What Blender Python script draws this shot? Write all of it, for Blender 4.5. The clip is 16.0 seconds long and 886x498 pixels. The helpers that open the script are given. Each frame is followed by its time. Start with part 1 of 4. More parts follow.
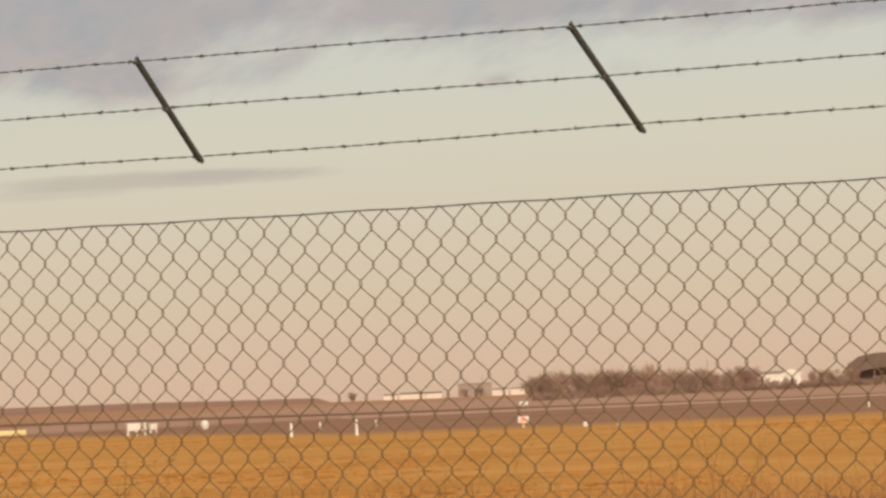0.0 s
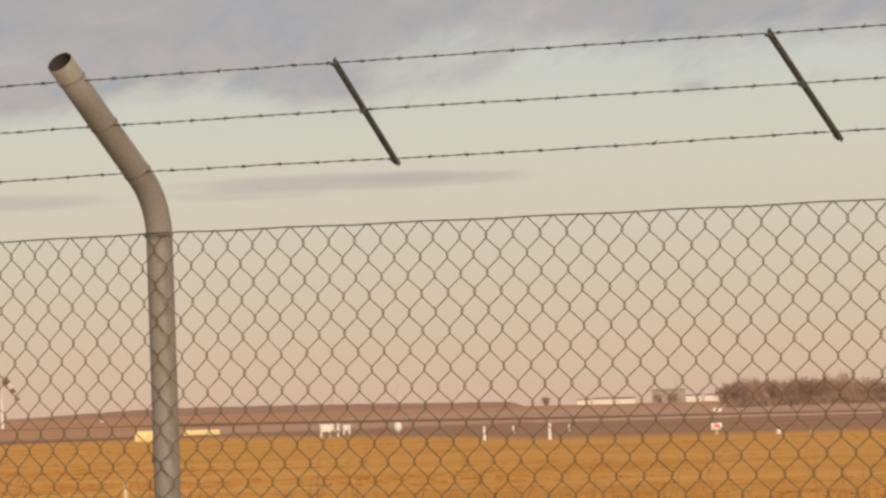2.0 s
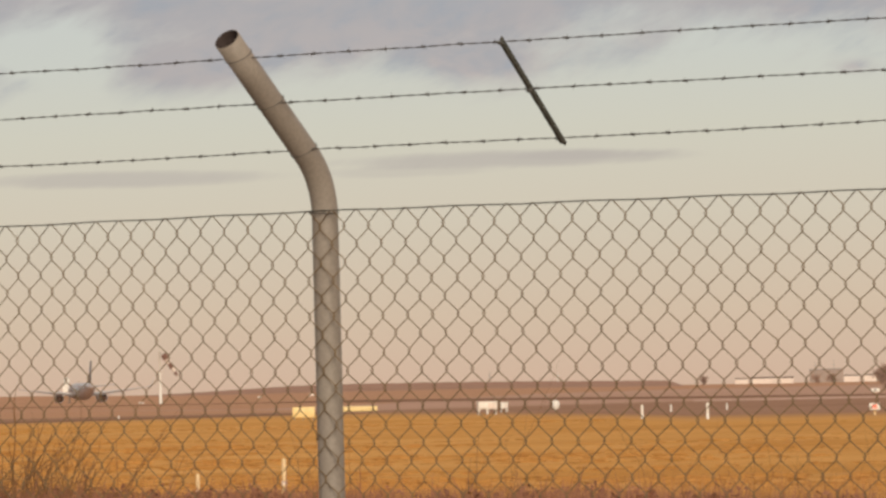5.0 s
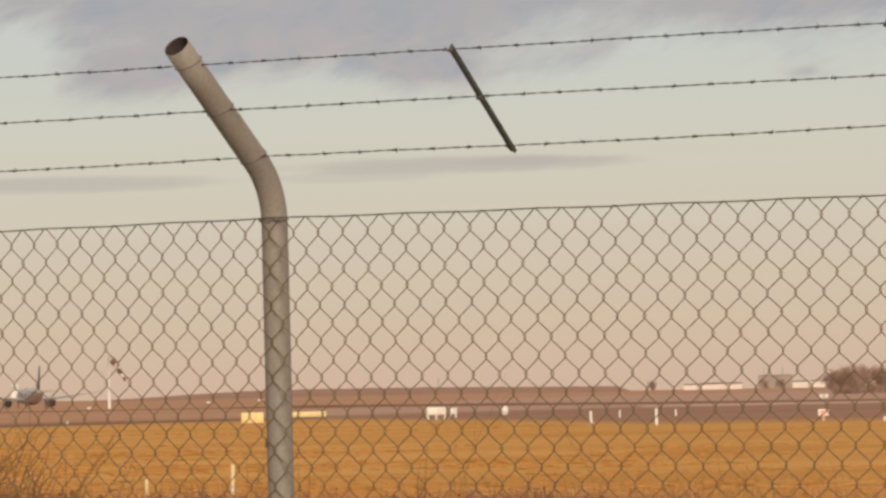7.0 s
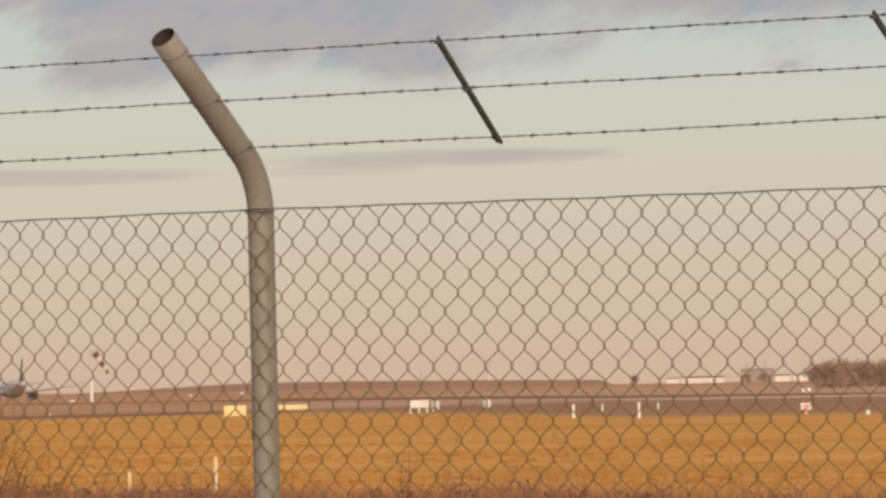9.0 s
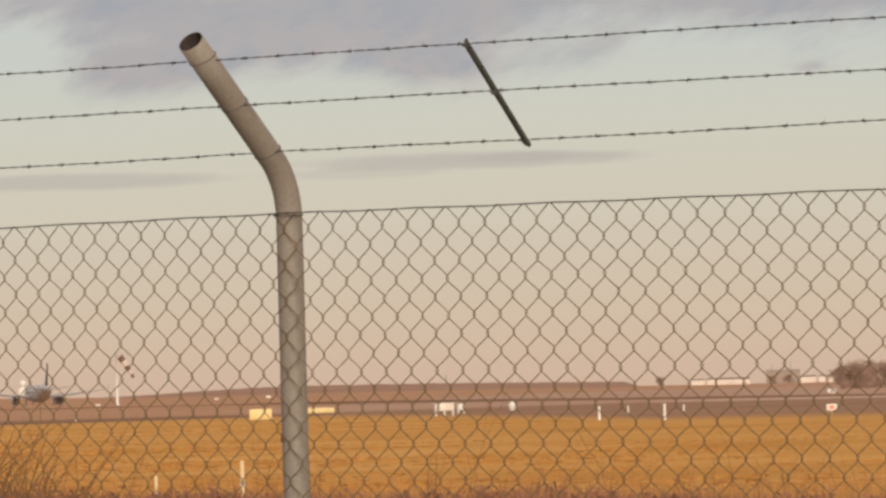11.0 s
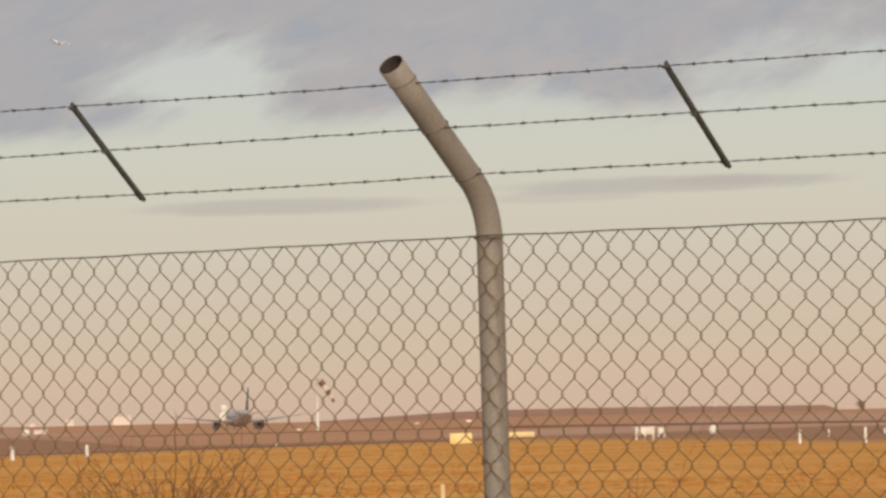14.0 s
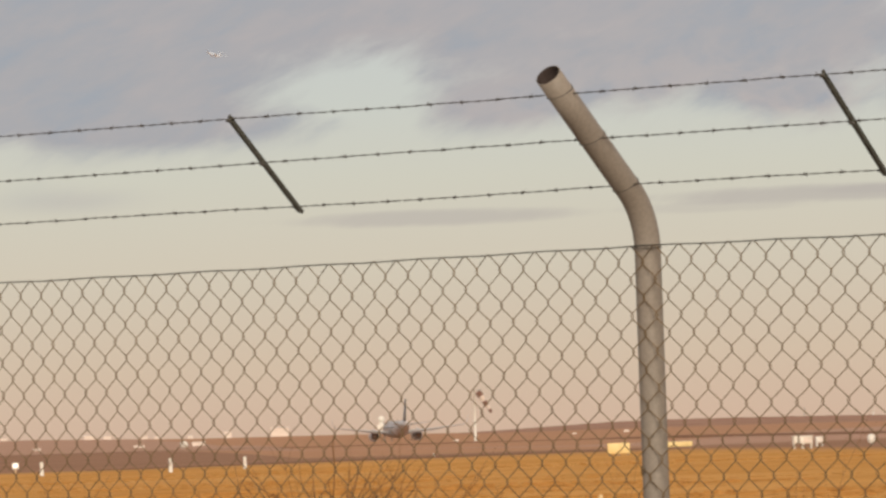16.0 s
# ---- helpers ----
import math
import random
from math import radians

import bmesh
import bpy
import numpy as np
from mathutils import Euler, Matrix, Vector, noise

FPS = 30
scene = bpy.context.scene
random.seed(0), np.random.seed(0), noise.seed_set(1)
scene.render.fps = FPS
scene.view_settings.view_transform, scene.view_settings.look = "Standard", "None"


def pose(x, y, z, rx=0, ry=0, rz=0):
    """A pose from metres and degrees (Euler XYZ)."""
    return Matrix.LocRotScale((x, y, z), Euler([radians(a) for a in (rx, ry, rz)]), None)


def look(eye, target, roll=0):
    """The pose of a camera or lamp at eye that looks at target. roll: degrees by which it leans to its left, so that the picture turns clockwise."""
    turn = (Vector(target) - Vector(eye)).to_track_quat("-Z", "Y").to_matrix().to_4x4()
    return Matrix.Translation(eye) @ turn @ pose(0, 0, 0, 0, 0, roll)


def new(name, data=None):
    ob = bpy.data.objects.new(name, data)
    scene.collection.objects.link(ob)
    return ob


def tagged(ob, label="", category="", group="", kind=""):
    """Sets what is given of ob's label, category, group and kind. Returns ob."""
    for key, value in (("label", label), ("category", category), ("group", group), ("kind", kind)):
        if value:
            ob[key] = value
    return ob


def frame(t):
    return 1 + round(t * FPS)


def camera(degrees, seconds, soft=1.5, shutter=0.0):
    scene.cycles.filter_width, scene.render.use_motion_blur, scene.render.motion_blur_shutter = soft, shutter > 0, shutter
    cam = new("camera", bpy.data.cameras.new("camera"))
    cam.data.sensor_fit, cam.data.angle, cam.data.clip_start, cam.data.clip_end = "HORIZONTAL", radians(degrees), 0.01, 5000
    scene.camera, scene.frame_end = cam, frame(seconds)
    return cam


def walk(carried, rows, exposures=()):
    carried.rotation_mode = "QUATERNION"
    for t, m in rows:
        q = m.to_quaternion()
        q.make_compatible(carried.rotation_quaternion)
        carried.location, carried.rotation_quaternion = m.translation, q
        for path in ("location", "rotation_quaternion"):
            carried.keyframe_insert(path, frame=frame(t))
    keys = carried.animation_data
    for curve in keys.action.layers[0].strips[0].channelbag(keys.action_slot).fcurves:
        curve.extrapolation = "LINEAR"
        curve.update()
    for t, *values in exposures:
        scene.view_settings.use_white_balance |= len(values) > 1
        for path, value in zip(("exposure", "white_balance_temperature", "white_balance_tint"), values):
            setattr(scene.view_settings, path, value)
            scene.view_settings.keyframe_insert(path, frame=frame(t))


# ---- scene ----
cam = camera(8.153, 16.0, 2.8)
PATH = [
    (0, (9.1423, -11.5258, 1.5607), (-46.762, 71.351, 3.931), -2.75),
    (0.5, (9.1358, -11.5264, 1.5581), (-47.530, 70.841, 3.995), -2.59),
    (1, (9.1328, -11.5251, 1.5601), (-48.210, 70.382, 4.034), -2.49),
    (1.5, (9.1328, -11.5179, 1.5630), (-48.822, 69.978, 4.083), -2.24),
    (2, (9.1408, -11.5226, 1.5608), (-49.341, 69.562, 4.124), -1.94),
    (2.5, (9.1379, -11.5263, 1.5599), (-49.865, 69.174, 4.166), -1.77),
    (3, (9.1342, -11.5275, 1.5627), (-50.489, 68.721, 4.161), -1.69),
    (3.5, (9.1283, -11.5301, 1.5642), (-51.166, 68.223, 4.106), -1.94),
    (3.7, (9.1320, -11.5367, 1.5642), (-51.412, 68.000, 4.058), -1.85),
    (5.8, (9.1292, -11.5329, 1.5653), (-51.229, 68.172, 3.751), -1.35),
    (6, (9.1258, -11.5295, 1.5670), (-51.141, 68.262, 3.771), -1.38),
    (6.5, (9.1319, -11.5374, 1.5647), (-50.900, 68.391, 3.840), -1.39),
    (7, (9.1220, -11.5263, 1.5694), (-50.779, 68.554, 3.917), -1.44),
    (7.5, (9.1305, -11.5349, 1.5661), (-50.635, 68.600, 3.965), -1.28),
    (8, (9.1319, -11.5398, 1.5651), (-50.536, 68.651, 3.932), -1.27),
    (8.5, (9.1265, -11.5367, 1.5650), (-50.501, 68.708, 3.838), -1.33),
    (11, (9.1120, -11.5416, 1.5663), (-50.875, 68.452, 3.852), -1.61),
    (11.5, (9.1208, -11.5399, 1.5651), (-51.187, 68.196, 3.903), -1.50),
    (12, (9.1194, -11.5375, 1.5655), (-51.587, 67.904, 3.970), -1.51),
    (12.5, (9.1151, -11.5347, 1.5659), (-52.065, 67.558, 4.058), -1.74),
    (13, (9.1249, -11.5434, 1.5631), (-52.502, 67.151, 4.111), -1.65),
    (13.5, (9.1167, -11.5472, 1.5642), (-52.935, 66.818, 4.186), -1.73),
    (14, (9.1173, -11.5514, 1.5622), (-53.372, 66.445, 4.326), -1.73),
    (14.5, (9.1095, -11.5453, 1.5653), (-53.835, 66.112, 4.581), -1.87),
    (15, (9.1181, -11.5489, 1.5603), (-54.295, 65.687, 4.770), -1.66),
    (15.5, (9.1139, -11.5485, 1.5640), (-54.815, 65.274, 4.742), -1.77),
    (16, (9.1156, -11.5544, 1.5629), (-55.307, 64.839, 4.575), -2.00),
]
walk(cam, [(t, look(eye, target, roll)) for t, eye, target, roll in PATH],
     [(0, 0.04, 6850, 10), (1.5, 0.02, 6750, 10), (3.5, 0.0, 6560, 10), (16, 0.0, 6500, 10)])

# ---- world and sun ----
# bearings run from +y towards -x, in degrees
SUN_FROM = Vector((0.74, -0.67, 0.0)).normalized()
SUN_UP = radians(21)
world = bpy.data.worlds.new("evening_sky")
scene.world = world
world.use_nodes = True


class Nodes:
    """Short hand for building node trees."""

    def __init__(self, tree):
        self.tree = tree
        tree.nodes.clear()

    def add(self, kind, **settings):
        node = self.tree.nodes.new(kind)
        for key, value in settings.items():
            setattr(node, key, value)
        return node

    def link(self, a, b):
        self.tree.links.new(a, b)

    def math(self, op, a, b=None, c=None, clamp=False):
        node = self.add("ShaderNodeMath", operation=op, use_clamp=clamp)
        for n, v in enumerate((a, b, c)):
            if v is None:
                continue
            if isinstance(v, (int, float)):
                node.inputs[n].default_value = v
            else:
                self.link(v, node.inputs[n])
        return node.outputs[0]

    def step(self, v, lo, hi, a=0.0, b=1.0):
        node = self.add("ShaderNodeMapRange", interpolation_type="SMOOTHSTEP")
        self.link(v, node.inputs["Value"])
        for key, x in (("From Min", lo), ("From Max", hi), ("To Min", a), ("To Max", b)):
            node.inputs[key].default_value = x
        return node.outputs[0]

    def noise(self, vector, scale, detail=4.0, rough=0.5, warp=0.0):
        node = self.add("ShaderNodeTexNoise")
        if vector is not None:
            self.link(vector, node.inputs["Vector"])
        node.inputs["Scale"].default_value = scale
        node.inputs["Detail"].default_value = detail
        node.inputs["Roughness"].default_value = rough
        node.inputs["Distortion"].default_value = warp
        return node.outputs["Fac"]

    def ramp(self, fac, stops):
        node = self.add("ShaderNodeValToRGB")
        self.link(fac, node.inputs[0])
        el = node.color_ramp.elements
        while len(el) < len(stops):
            el.new(0.5)
        for e, (pos, col) in zip(el, stops):
            e.position, e.color = pos, (*col, 1)
        return node.outputs[0]

    def mix(self, fac, a, b, blend="MIX"):
        node = self.add("ShaderNodeMix", data_type="RGBA", blend_type=blend)
        for n, v in ((0, fac), (6, a), (7, b)):
            if isinstance(v, (int, float)):
                node.inputs[n].default_value = v
            elif isinstance(v, tuple):
                node.inputs[n].default_value = (*v, 1)
            else:
                self.link(v, node.inputs[n])
        return node.outputs[2]

    def vec(self, x, y, z=0.0):
        node = self.add("ShaderNodeCombineXYZ")
        for n, v in enumerate((x, y, z)):
            if isinstance(v, (int, float)):
                node.inputs[n].default_value = v
            else:
                self.link(v, node.inputs[n])
        return node.outputs[0]


def build_sky():
    n = Nodes(world.node_tree)
    split = n.add("ShaderNodeSeparateXYZ")
    n.link(n.add("ShaderNodeTexCoord").outputs["Generated"], split.inputs[0])
    x, y, z = split.outputs
    up = n.math("MULTIPLY", n.math("ARCSINE", z), 57.2958)
    round_ = n.math("MULTIPLY", n.math("ARCTAN2", n.math("MULTIPLY", x, -1.0), y), 57.2958)
    # clear evening air, peach at the skyline and cream over it
    clear = n.ramp(n.math("DIVIDE", up, 10.0, clamp=True), [
        (0.0, (0.645, 0.455, 0.335)), (0.07, (0.65, 0.515, 0.385)), (0.16, (0.642, 0.577, 0.462)),
        (0.24, (0.622, 0.608, 0.512)), (0.31, (0.588, 0.608, 0.556)), (0.38, (0.568, 0.600, 0.578)), (1.0, (0.50, 0.55, 0.60))])
    high = n.step(up, 8.0, 40.0)
    sky = n.add("ShaderNodeTexSky", sky_type="NISHITA", sun_disc=False, sun_elevation=SUN_UP,
                sun_rotation=math.atan2(SUN_FROM.x, SUN_FROM.y))
    nishita = n.mix(1.0, sky.outputs[0], (0.10, 0.10, 0.10), "MULTIPLY")
    clear = n.mix(high, clear, nishita)
    # broken grey cloud over a clear band: bearing, height, half length, half depth, weight
    where = n.vec(n.math("MULTIPLY", round_, 0.5), n.math("ADD", n.math("MULTIPLY", up, 1.25), n.math("MULTIPLY", round_, 0.42)), 5.3)
    ragged = n.noise(where, 1.25, 6.0, 0.58, 0.3)
    wisps = n.noise(where, 4.2, 5.0, 0.62, 0.3)
    thick = n.step(up, 2.75, 4.0, 0.0, 0.72)
    for b, h, long, deep, weight in ((43.4, 3.25, 1.7, 0.50, 1.0), (42.6, 2.93, 1.2, 0.20, 0.75), (47.0, 3.0, 2.0, 0.5, 0.8), (40.85, 3.20, 0.50, 0.22, -0.62),
                                     (39.65, 3.00, 0.75, 0.24, 0.95), (38.3, 3.30, 1.4, 0.36, 0.85), (37.45, 2.90, 0.6, 0.16, -0.15), (37.0, 3.05, 0.4, 0.14, 0.5),
                                     (36.75, 3.50, 0.9, 0.25, 0.6), (37.5, 3.86, 0.4, 0.10, -0.4), (36.8, 3.00, 0.6, 0.20, 0.5), (35.9, 3.45, 0.7, 0.12, -0.2),
                                     (35.5, 3.10, 1.0, 0.20, 0.22), (34.0, 3.62, 1.6, 0.28, 0.55), (33.45, 2.88, 0.2, 0.06, 0.45), (32.2, 2.95, 0.35, 0.10, 0.4),
                                     (30.5, 3.5, 1.5, 0.3, 0.5), (43.6, 2.28, 0.9, 0.16, 0.42), (40.5, 4.0, 3.4, 0.4, 0.75)):
        du = n.math("DIVIDE", n.math("SUBTRACT", round_, b), long)
        dv = n.math("DIVIDE", n.math("SUBTRACT", up, h), deep)
        rad = n.math("ADD", n.math("MULTIPLY", du, du), n.math("MULTIPLY", dv, dv))
        thick = n.math("ADD", thick, n.math("MULTIPLY", n.math("EXPONENT", n.math("MULTIPLY", rad, -1.0)), weight))
    rough_edge = n.math("ADD", n.math("MULTIPLY", n.math("SUBTRACT", ragged, 0.5), 1.5), n.math("MULTIPLY", n.math("SUBTRACT", wisps, 0.5), 0.6))
    thick = n.math("ADD", thick, n.math("MULTIPLY", rough_edge, n.step(up, 2.2, 3.0)))
    amount = n.math("MULTIPLY", n.step(thick, 0.10, 0.95), n.step(up, 30.0, 60.0, 0.92, 0.5))
    grey = n.ramp(n.math("ADD", n.math("MULTIPLY", ragged, 0.6), n.math("MULTIPLY", wisps, 0.4)),
                  [(0.34, (0.435, 0.402, 0.405)), (0.5, (0.385, 0.380, 0.400)), (0.65, (0.332, 0.362, 0.410))])
    # undersides turn rosy towards the setting sun
    hue = n.noise(n.vec(round_, n.math("MULTIPLY", up, 1.6), 8.1), 1.5, 4.0, 0.6, 0.4)
    rosy = n.math("MULTIPLY", n.step(up, 2.9, 3.9, 0.95, 0.2), n.step(round_, 37.0, 43.0, 1.0, 0.15))
    grey = n.mix(n.math("MULTIPLY", n.step(hue, 0.36, 0.64), rosy), grey, (0.475, 0.425, 0.415))
    out = n.mix(amount, clear, grey)
    # long low streaks
    torn = n.math("MULTIPLY", n.math("SUBTRACT", n.noise(where, 3.4, 5.0, 0.6), 0.5), 1.1)
    for b, h, long, deep, strength in ((36.6, 2.12, 1.75, 0.09, 0.62), (40.2, 2.02, 1.5, 0.085, 0.55), (36.0, 2.14, 0.8, 0.045, 0.35), (37.6, 2.03, 1.0, 0.06, 0.3)):
        du = n.math("DIVIDE", n.math("SUBTRACT", round_, b), long)
        dv = n.math("DIVIDE", n.math("SUBTRACT", up, h), deep)
        rad = n.math("ADD", n.math("MULTIPLY", du, du), n.math("MULTIPLY", dv, dv))
        mask = n.math("MULTIPLY", n.step(n.math("ADD", rad, torn), 0.1, 1.25, 1.0, 0.0), strength)
        out = n.mix(mask, out, (0.455, 0.415, 0.385))
    # a pale high deck above the view, added to warm and brighten the overhead light
    out = n.mix(n.step(up, 9.0, 30.0, 0.0, 0.8), out, (0.68, 0.58, 0.485))
    back = n.add("ShaderNodeBackground")
    back.inputs["Strength"].default_value = 1.0
    n.link(out, back.inputs["Color"])
    n.link(back.outputs[0], n.add("ShaderNodeOutputWorld").inputs[0])


build_sky()
sun = new("sun", bpy.data.lights.new("sun", "SUN"))
sun.data.energy, sun.data.angle, sun.data.color = 2.6, radians(24), (1.0, 0.85, 0.66)
sun.matrix_world = look((0, 0, 0), -(SUN_FROM * math.cos(SUN_UP) + Vector((0, 0, math.sin(SUN_UP)))))

# ---- materials ----


def material(name, color, rough=0.6, metal=0.0, vary=0.25, scale=6.0, fine=60.0, bump=0.2, other=None, random_tone=0.0, gloss=0.5):
    """A surface whose tone varies in broad stains and in fine grain; other: the colour of the stains."""
    m = bpy.data.materials.new(name)
    m.use_nodes = True
    n = Nodes(m.node_tree)
    place = n.add("ShaderNodeTexCoord").outputs["Object"]
    broad, grain = n.noise(place, scale, 5.0, 0.6, 0.3), n.noise(place, fine, 3.0, 0.6)
    other = other or tuple(c * 0.55 for c in color)
    col = n.mix(n.step(broad, 0.42, 0.75, 0.0, min(1.0, vary * 2)), color, other)
    tone = n.step(grain, 0.3, 0.7, 1 - vary * 0.6, 1 + vary * 0.4)
    if random_tone:
        info = n.add("ShaderNodeObjectInfo")
        tone = n.math("MULTIPLY", tone, n.math("ADD", n.math("MULTIPLY", info.outputs["Random"], random_tone), 1 - random_tone / 2))
    col = n.mix(1.0, col, n.vec(tone, tone, tone), "MULTIPLY")
    b = n.add("ShaderNodeBsdfPrincipled")
    n.link(col, b.inputs["Base Color"])
    b.inputs["Metallic"].default_value = metal
    b.inputs["Specular IOR Level"].default_value = gloss
    n.link(n.step(broad, 0.3, 0.7, max(0.05, rough - 0.12), min(1, rough + 0.12)), b.inputs["Roughness"])
    if bump:
        bp = n.add("ShaderNodeBump")
        bp.inputs["Strength"].default_value = bump
        bp.inputs["Distance"].default_value = 0.3 / fine
        n.link(grain, bp.inputs["Height"])
        n.link(bp.outputs[0], b.inputs["Normal"])
    n.link(b.outputs[0], n.add("ShaderNodeOutputMaterial").inputs[0])
    return m


def lamp_material(name, color, strength):
    m = bpy.data.materials.new(name)
    m.use_nodes = True
    n = Nodes(m.node_tree)
    e = n.add("ShaderNodeEmission")
    e.inputs["Color"].default_value = (*color, 1)
    e.inputs["Strength"].default_value = strength
    n.link(e.outputs[0], n.add("ShaderNodeOutputMaterial").inputs[0])
    return m


def field_material():
    """Dry winter grass: straw-gold near by, turning russet brown past the runway strips."""
    m = bpy.data.materials.new("dry_grass_field")
    m.use_nodes = True
    n = Nodes(m.node_tree)
    place = n.add("ShaderNodeTexCoord").outputs["Object"]
    split = n.add("ShaderNodeSeparateXYZ")
    n.link(place, split.inputs[0])
    broad, mid, grain = n.noise(place, 0.02, 4.0, 0.6), n.noise(place, 0.07, 6.0, 0.7, 0.6), n.noise(place, 1.1, 5.0, 0.7)
    straw = n.ramp(mid, [(0.25, (0.44, 0.205, 0.054)), (0.43, (0.555, 0.277, 0.076)), (0.56, (0.625, 0.333, 0.106)), (0.68, (0.66, 0.355, 0.115)), (0.85, (0.54, 0.272, 0.080))])
    straw = n.mix(n.step(broad, 0.45, 0.7, 0.0, 0.45), straw, (0.45, 0.215, 0.048))
    # paler mown swathes that run along the runway
    along = n.math("ADD", n.math("MULTIPLY", split.outputs[0], 0.8), n.math("MULTIPLY", split.outputs[1], 0.6))
    across = n.math("ADD", n.math("MULTIPLY", split.outputs[0], -0.6), n.math("MULTIPLY", split.outputs[1], 0.8))
    swathe = n.noise(n.vec(n.math("MULTIPLY", along, 0.012), n.math("MULTIPLY", across, 0.075), 1.3), 1.0, 3.0, 0.6)
    straw = n.mix(n.step(swathe, 0.5, 0.68, 0.0, 0.5), straw, (0.66, 0.40, 0.16))
    deep = n.math("ADD", n.math("MULTIPLY", split.outputs[0], -0.6), n.math("MULTIPLY", split.outputs[1], 0.8))
    away = n.step(n.math("ADD", deep, n.math("MULTIPLY", mid, 60.0)), 470.0, 540.0)
    # brown pulled towards mauve, distance haze mixed into the far grass colour
    russet = n.ramp(mid, [(0.3, (0.43, 0.250, 0.158)), (0.7, (0.50, 0.288, 0.180))])
    col = n.mix(away, straw, russet)
    # a dull verge along the fence, out of view, added to curb orange bounce on the post
    verge = n.step(n.math("ADD", split.outputs[1], n.math("MULTIPLY", mid, 6.0)), 11.0, 19.0, 1.0, 0.0)
    col = n.mix(verge, col, n.ramp(grain, [(0.3, (0.17, 0.125, 0.095)), (0.7, (0.27, 0.215, 0.17))]))
    tone = n.step(grain, 0.25, 0.75, 0.86, 1.12)
    col = n.mix(1.0, col, n.vec(tone, tone, tone), "MULTIPLY")
    b = n.add("ShaderNodeBsdfPrincipled")
    b.inputs["Roughness"].default_value = 0.95
    b.inputs["Specular IOR Level"].default_value = 0.03
    n.link(col, b.inputs["Base Color"])
    bp = n.add("ShaderNodeBump")
    bp.inputs["Strength"].default_value = 0.7
    bp.inputs["Distance"].default_value = 0.25
    n.link(grain, bp.inputs["Height"])
    n.link(bp.outputs[0], b.inputs["Normal"])
    n.link(b.outputs[0], n.add("ShaderNodeOutputMaterial").inputs[0])
    return m


def verge_material():
    """Thin grass whose bare brown soil shows more and more towards the taxiway."""
    m = bpy.data.materials.new("worn_grass_verge")
    m.use_nodes = True
    n = Nodes(m.node_tree)
    place = n.add("ShaderNodeTexCoord").outputs["Object"]
    across = n.add("ShaderNodeAttribute", attribute_name="across").outputs["Fac"]
    broad, grain = n.noise(place, 0.07, 6.0, 0.7, 0.6), n.noise(place, 0.6, 5.0, 0.7)
    straw = n.ramp(broad, [(0.3, (0.50, 0.258, 0.078)), (0.5, (0.57, 0.307, 0.104)), (0.7, (0.55, 0.296, 0.100))])
    soil = n.ramp(grain, [(0.3, (0.34, 0.185, 0.105)), (0.7, (0.40, 0.225, 0.125))])
    bare = n.step(n.math("ADD", across, n.math("MULTIPLY", n.math("SUBTRACT", grain, 0.5), 0.5)), 0.0, 1.0)
    b = n.add("ShaderNodeBsdfPrincipled")
    b.inputs["Roughness"].default_value = 0.95
    b.inputs["Specular IOR Level"].default_value = 0.03
    n.link(n.mix(bare, straw, soil), b.inputs["Base Color"])
    n.link(b.outputs[0], n.add("ShaderNodeOutputMaterial").inputs[0])
    return m


FIELD = field_material()
VERGE = verge_material()
POST = material("weathered_grey_steel", (0.280, 0.242, 0.204), 0.6, 0.0, 0.16, 9.0, 120.0, 0.12, (0.235, 0.196, 0.165))
# dark base colour stands in for the shade inside the pipe
PIPE_INSIDE = material("rusty_pipe_inside", (0.085, 0.066, 0.062), 0.95)
PIPE_INSIDE.node_tree.nodes["Principled BSDF"].inputs["Specular IOR Level"].default_value = 0.05
MESH_WIRE = material("dull_coated_wire", (0.164, 0.106, 0.046), 0.6, 0.0, 0.3, 14.0, 200.0, 0.1, (0.106, 0.070, 0.034), 0.3)
BARB_WIRE = material("aged_galvanised_wire", (0.105, 0.095, 0.085), 0.55, 0.4, 0.3, 12.0, 200.0, 0.1)
BATTEN = material("dark_olive_steel", (0.078, 0.077, 0.064), 0.65, 0.2, 0.35, 25.0, 160.0, 0.2, (0.045, 0.043, 0.034))
CLIP = material("bare_metal_clip", (0.17, 0.17, 0.16), 0.5, 0.5)
WHITE = material("white_paint", (0.80, 0.77, 0.71), 0.5, 0.0, 0.12, 1.4, 20.0, 0.05)
JET_WHITE = material("bright_white_skin", (0.74, 0.82, 0.93), 0.4, 0.0, 0.06, 1.4, 20.0, 0.0)
CREAM = material("cream_painted_stake", (0.74, 0.56, 0.32), 0.6, 0.0, 0.2, 3.0, 30.0, 0.05)
YELLOW = material("yellow_sign_face", (0.84, 0.65, 0.30), 0.5, 0.0, 0.15, 1.5, 20.0, 0.05)
GREY = material("grey_metal", (0.30, 0.29, 0.28), 0.5, 0.3)
RED_LAMP = lamp_material("red_signal_light", (1.0, 0.20, 0.12), 1.7)
WHITE_LAMP = lamp_material("warm_white_light", (1.0, 0.82, 0.66), 2.0)
CONCRETE = material("pale_runway_concrete", (0.47, 0.30, 0.225), 0.95, 0.0, 0.12, 0.02, 0.3, 0.0, gloss=0.03)
ASPHALT = material("worn_brown_asphalt", (0.33, 0.192, 0.128), 0.95, 0.0, 0.15, 0.03, 0.4, 0.0, gloss=0.03)
PALE_EDGE = material("pale_worn_concrete", (0.60, 0.42, 0.34), 0.95, 0.0, 0.2, 0.05, 0.5, 0.0, gloss=0.03)
LINE = material("dark_joint_line", (0.23, 0.125, 0.08), 0.95, 0.0, 0.15, 0.05, 0.5, 0.0, gloss=0.03)
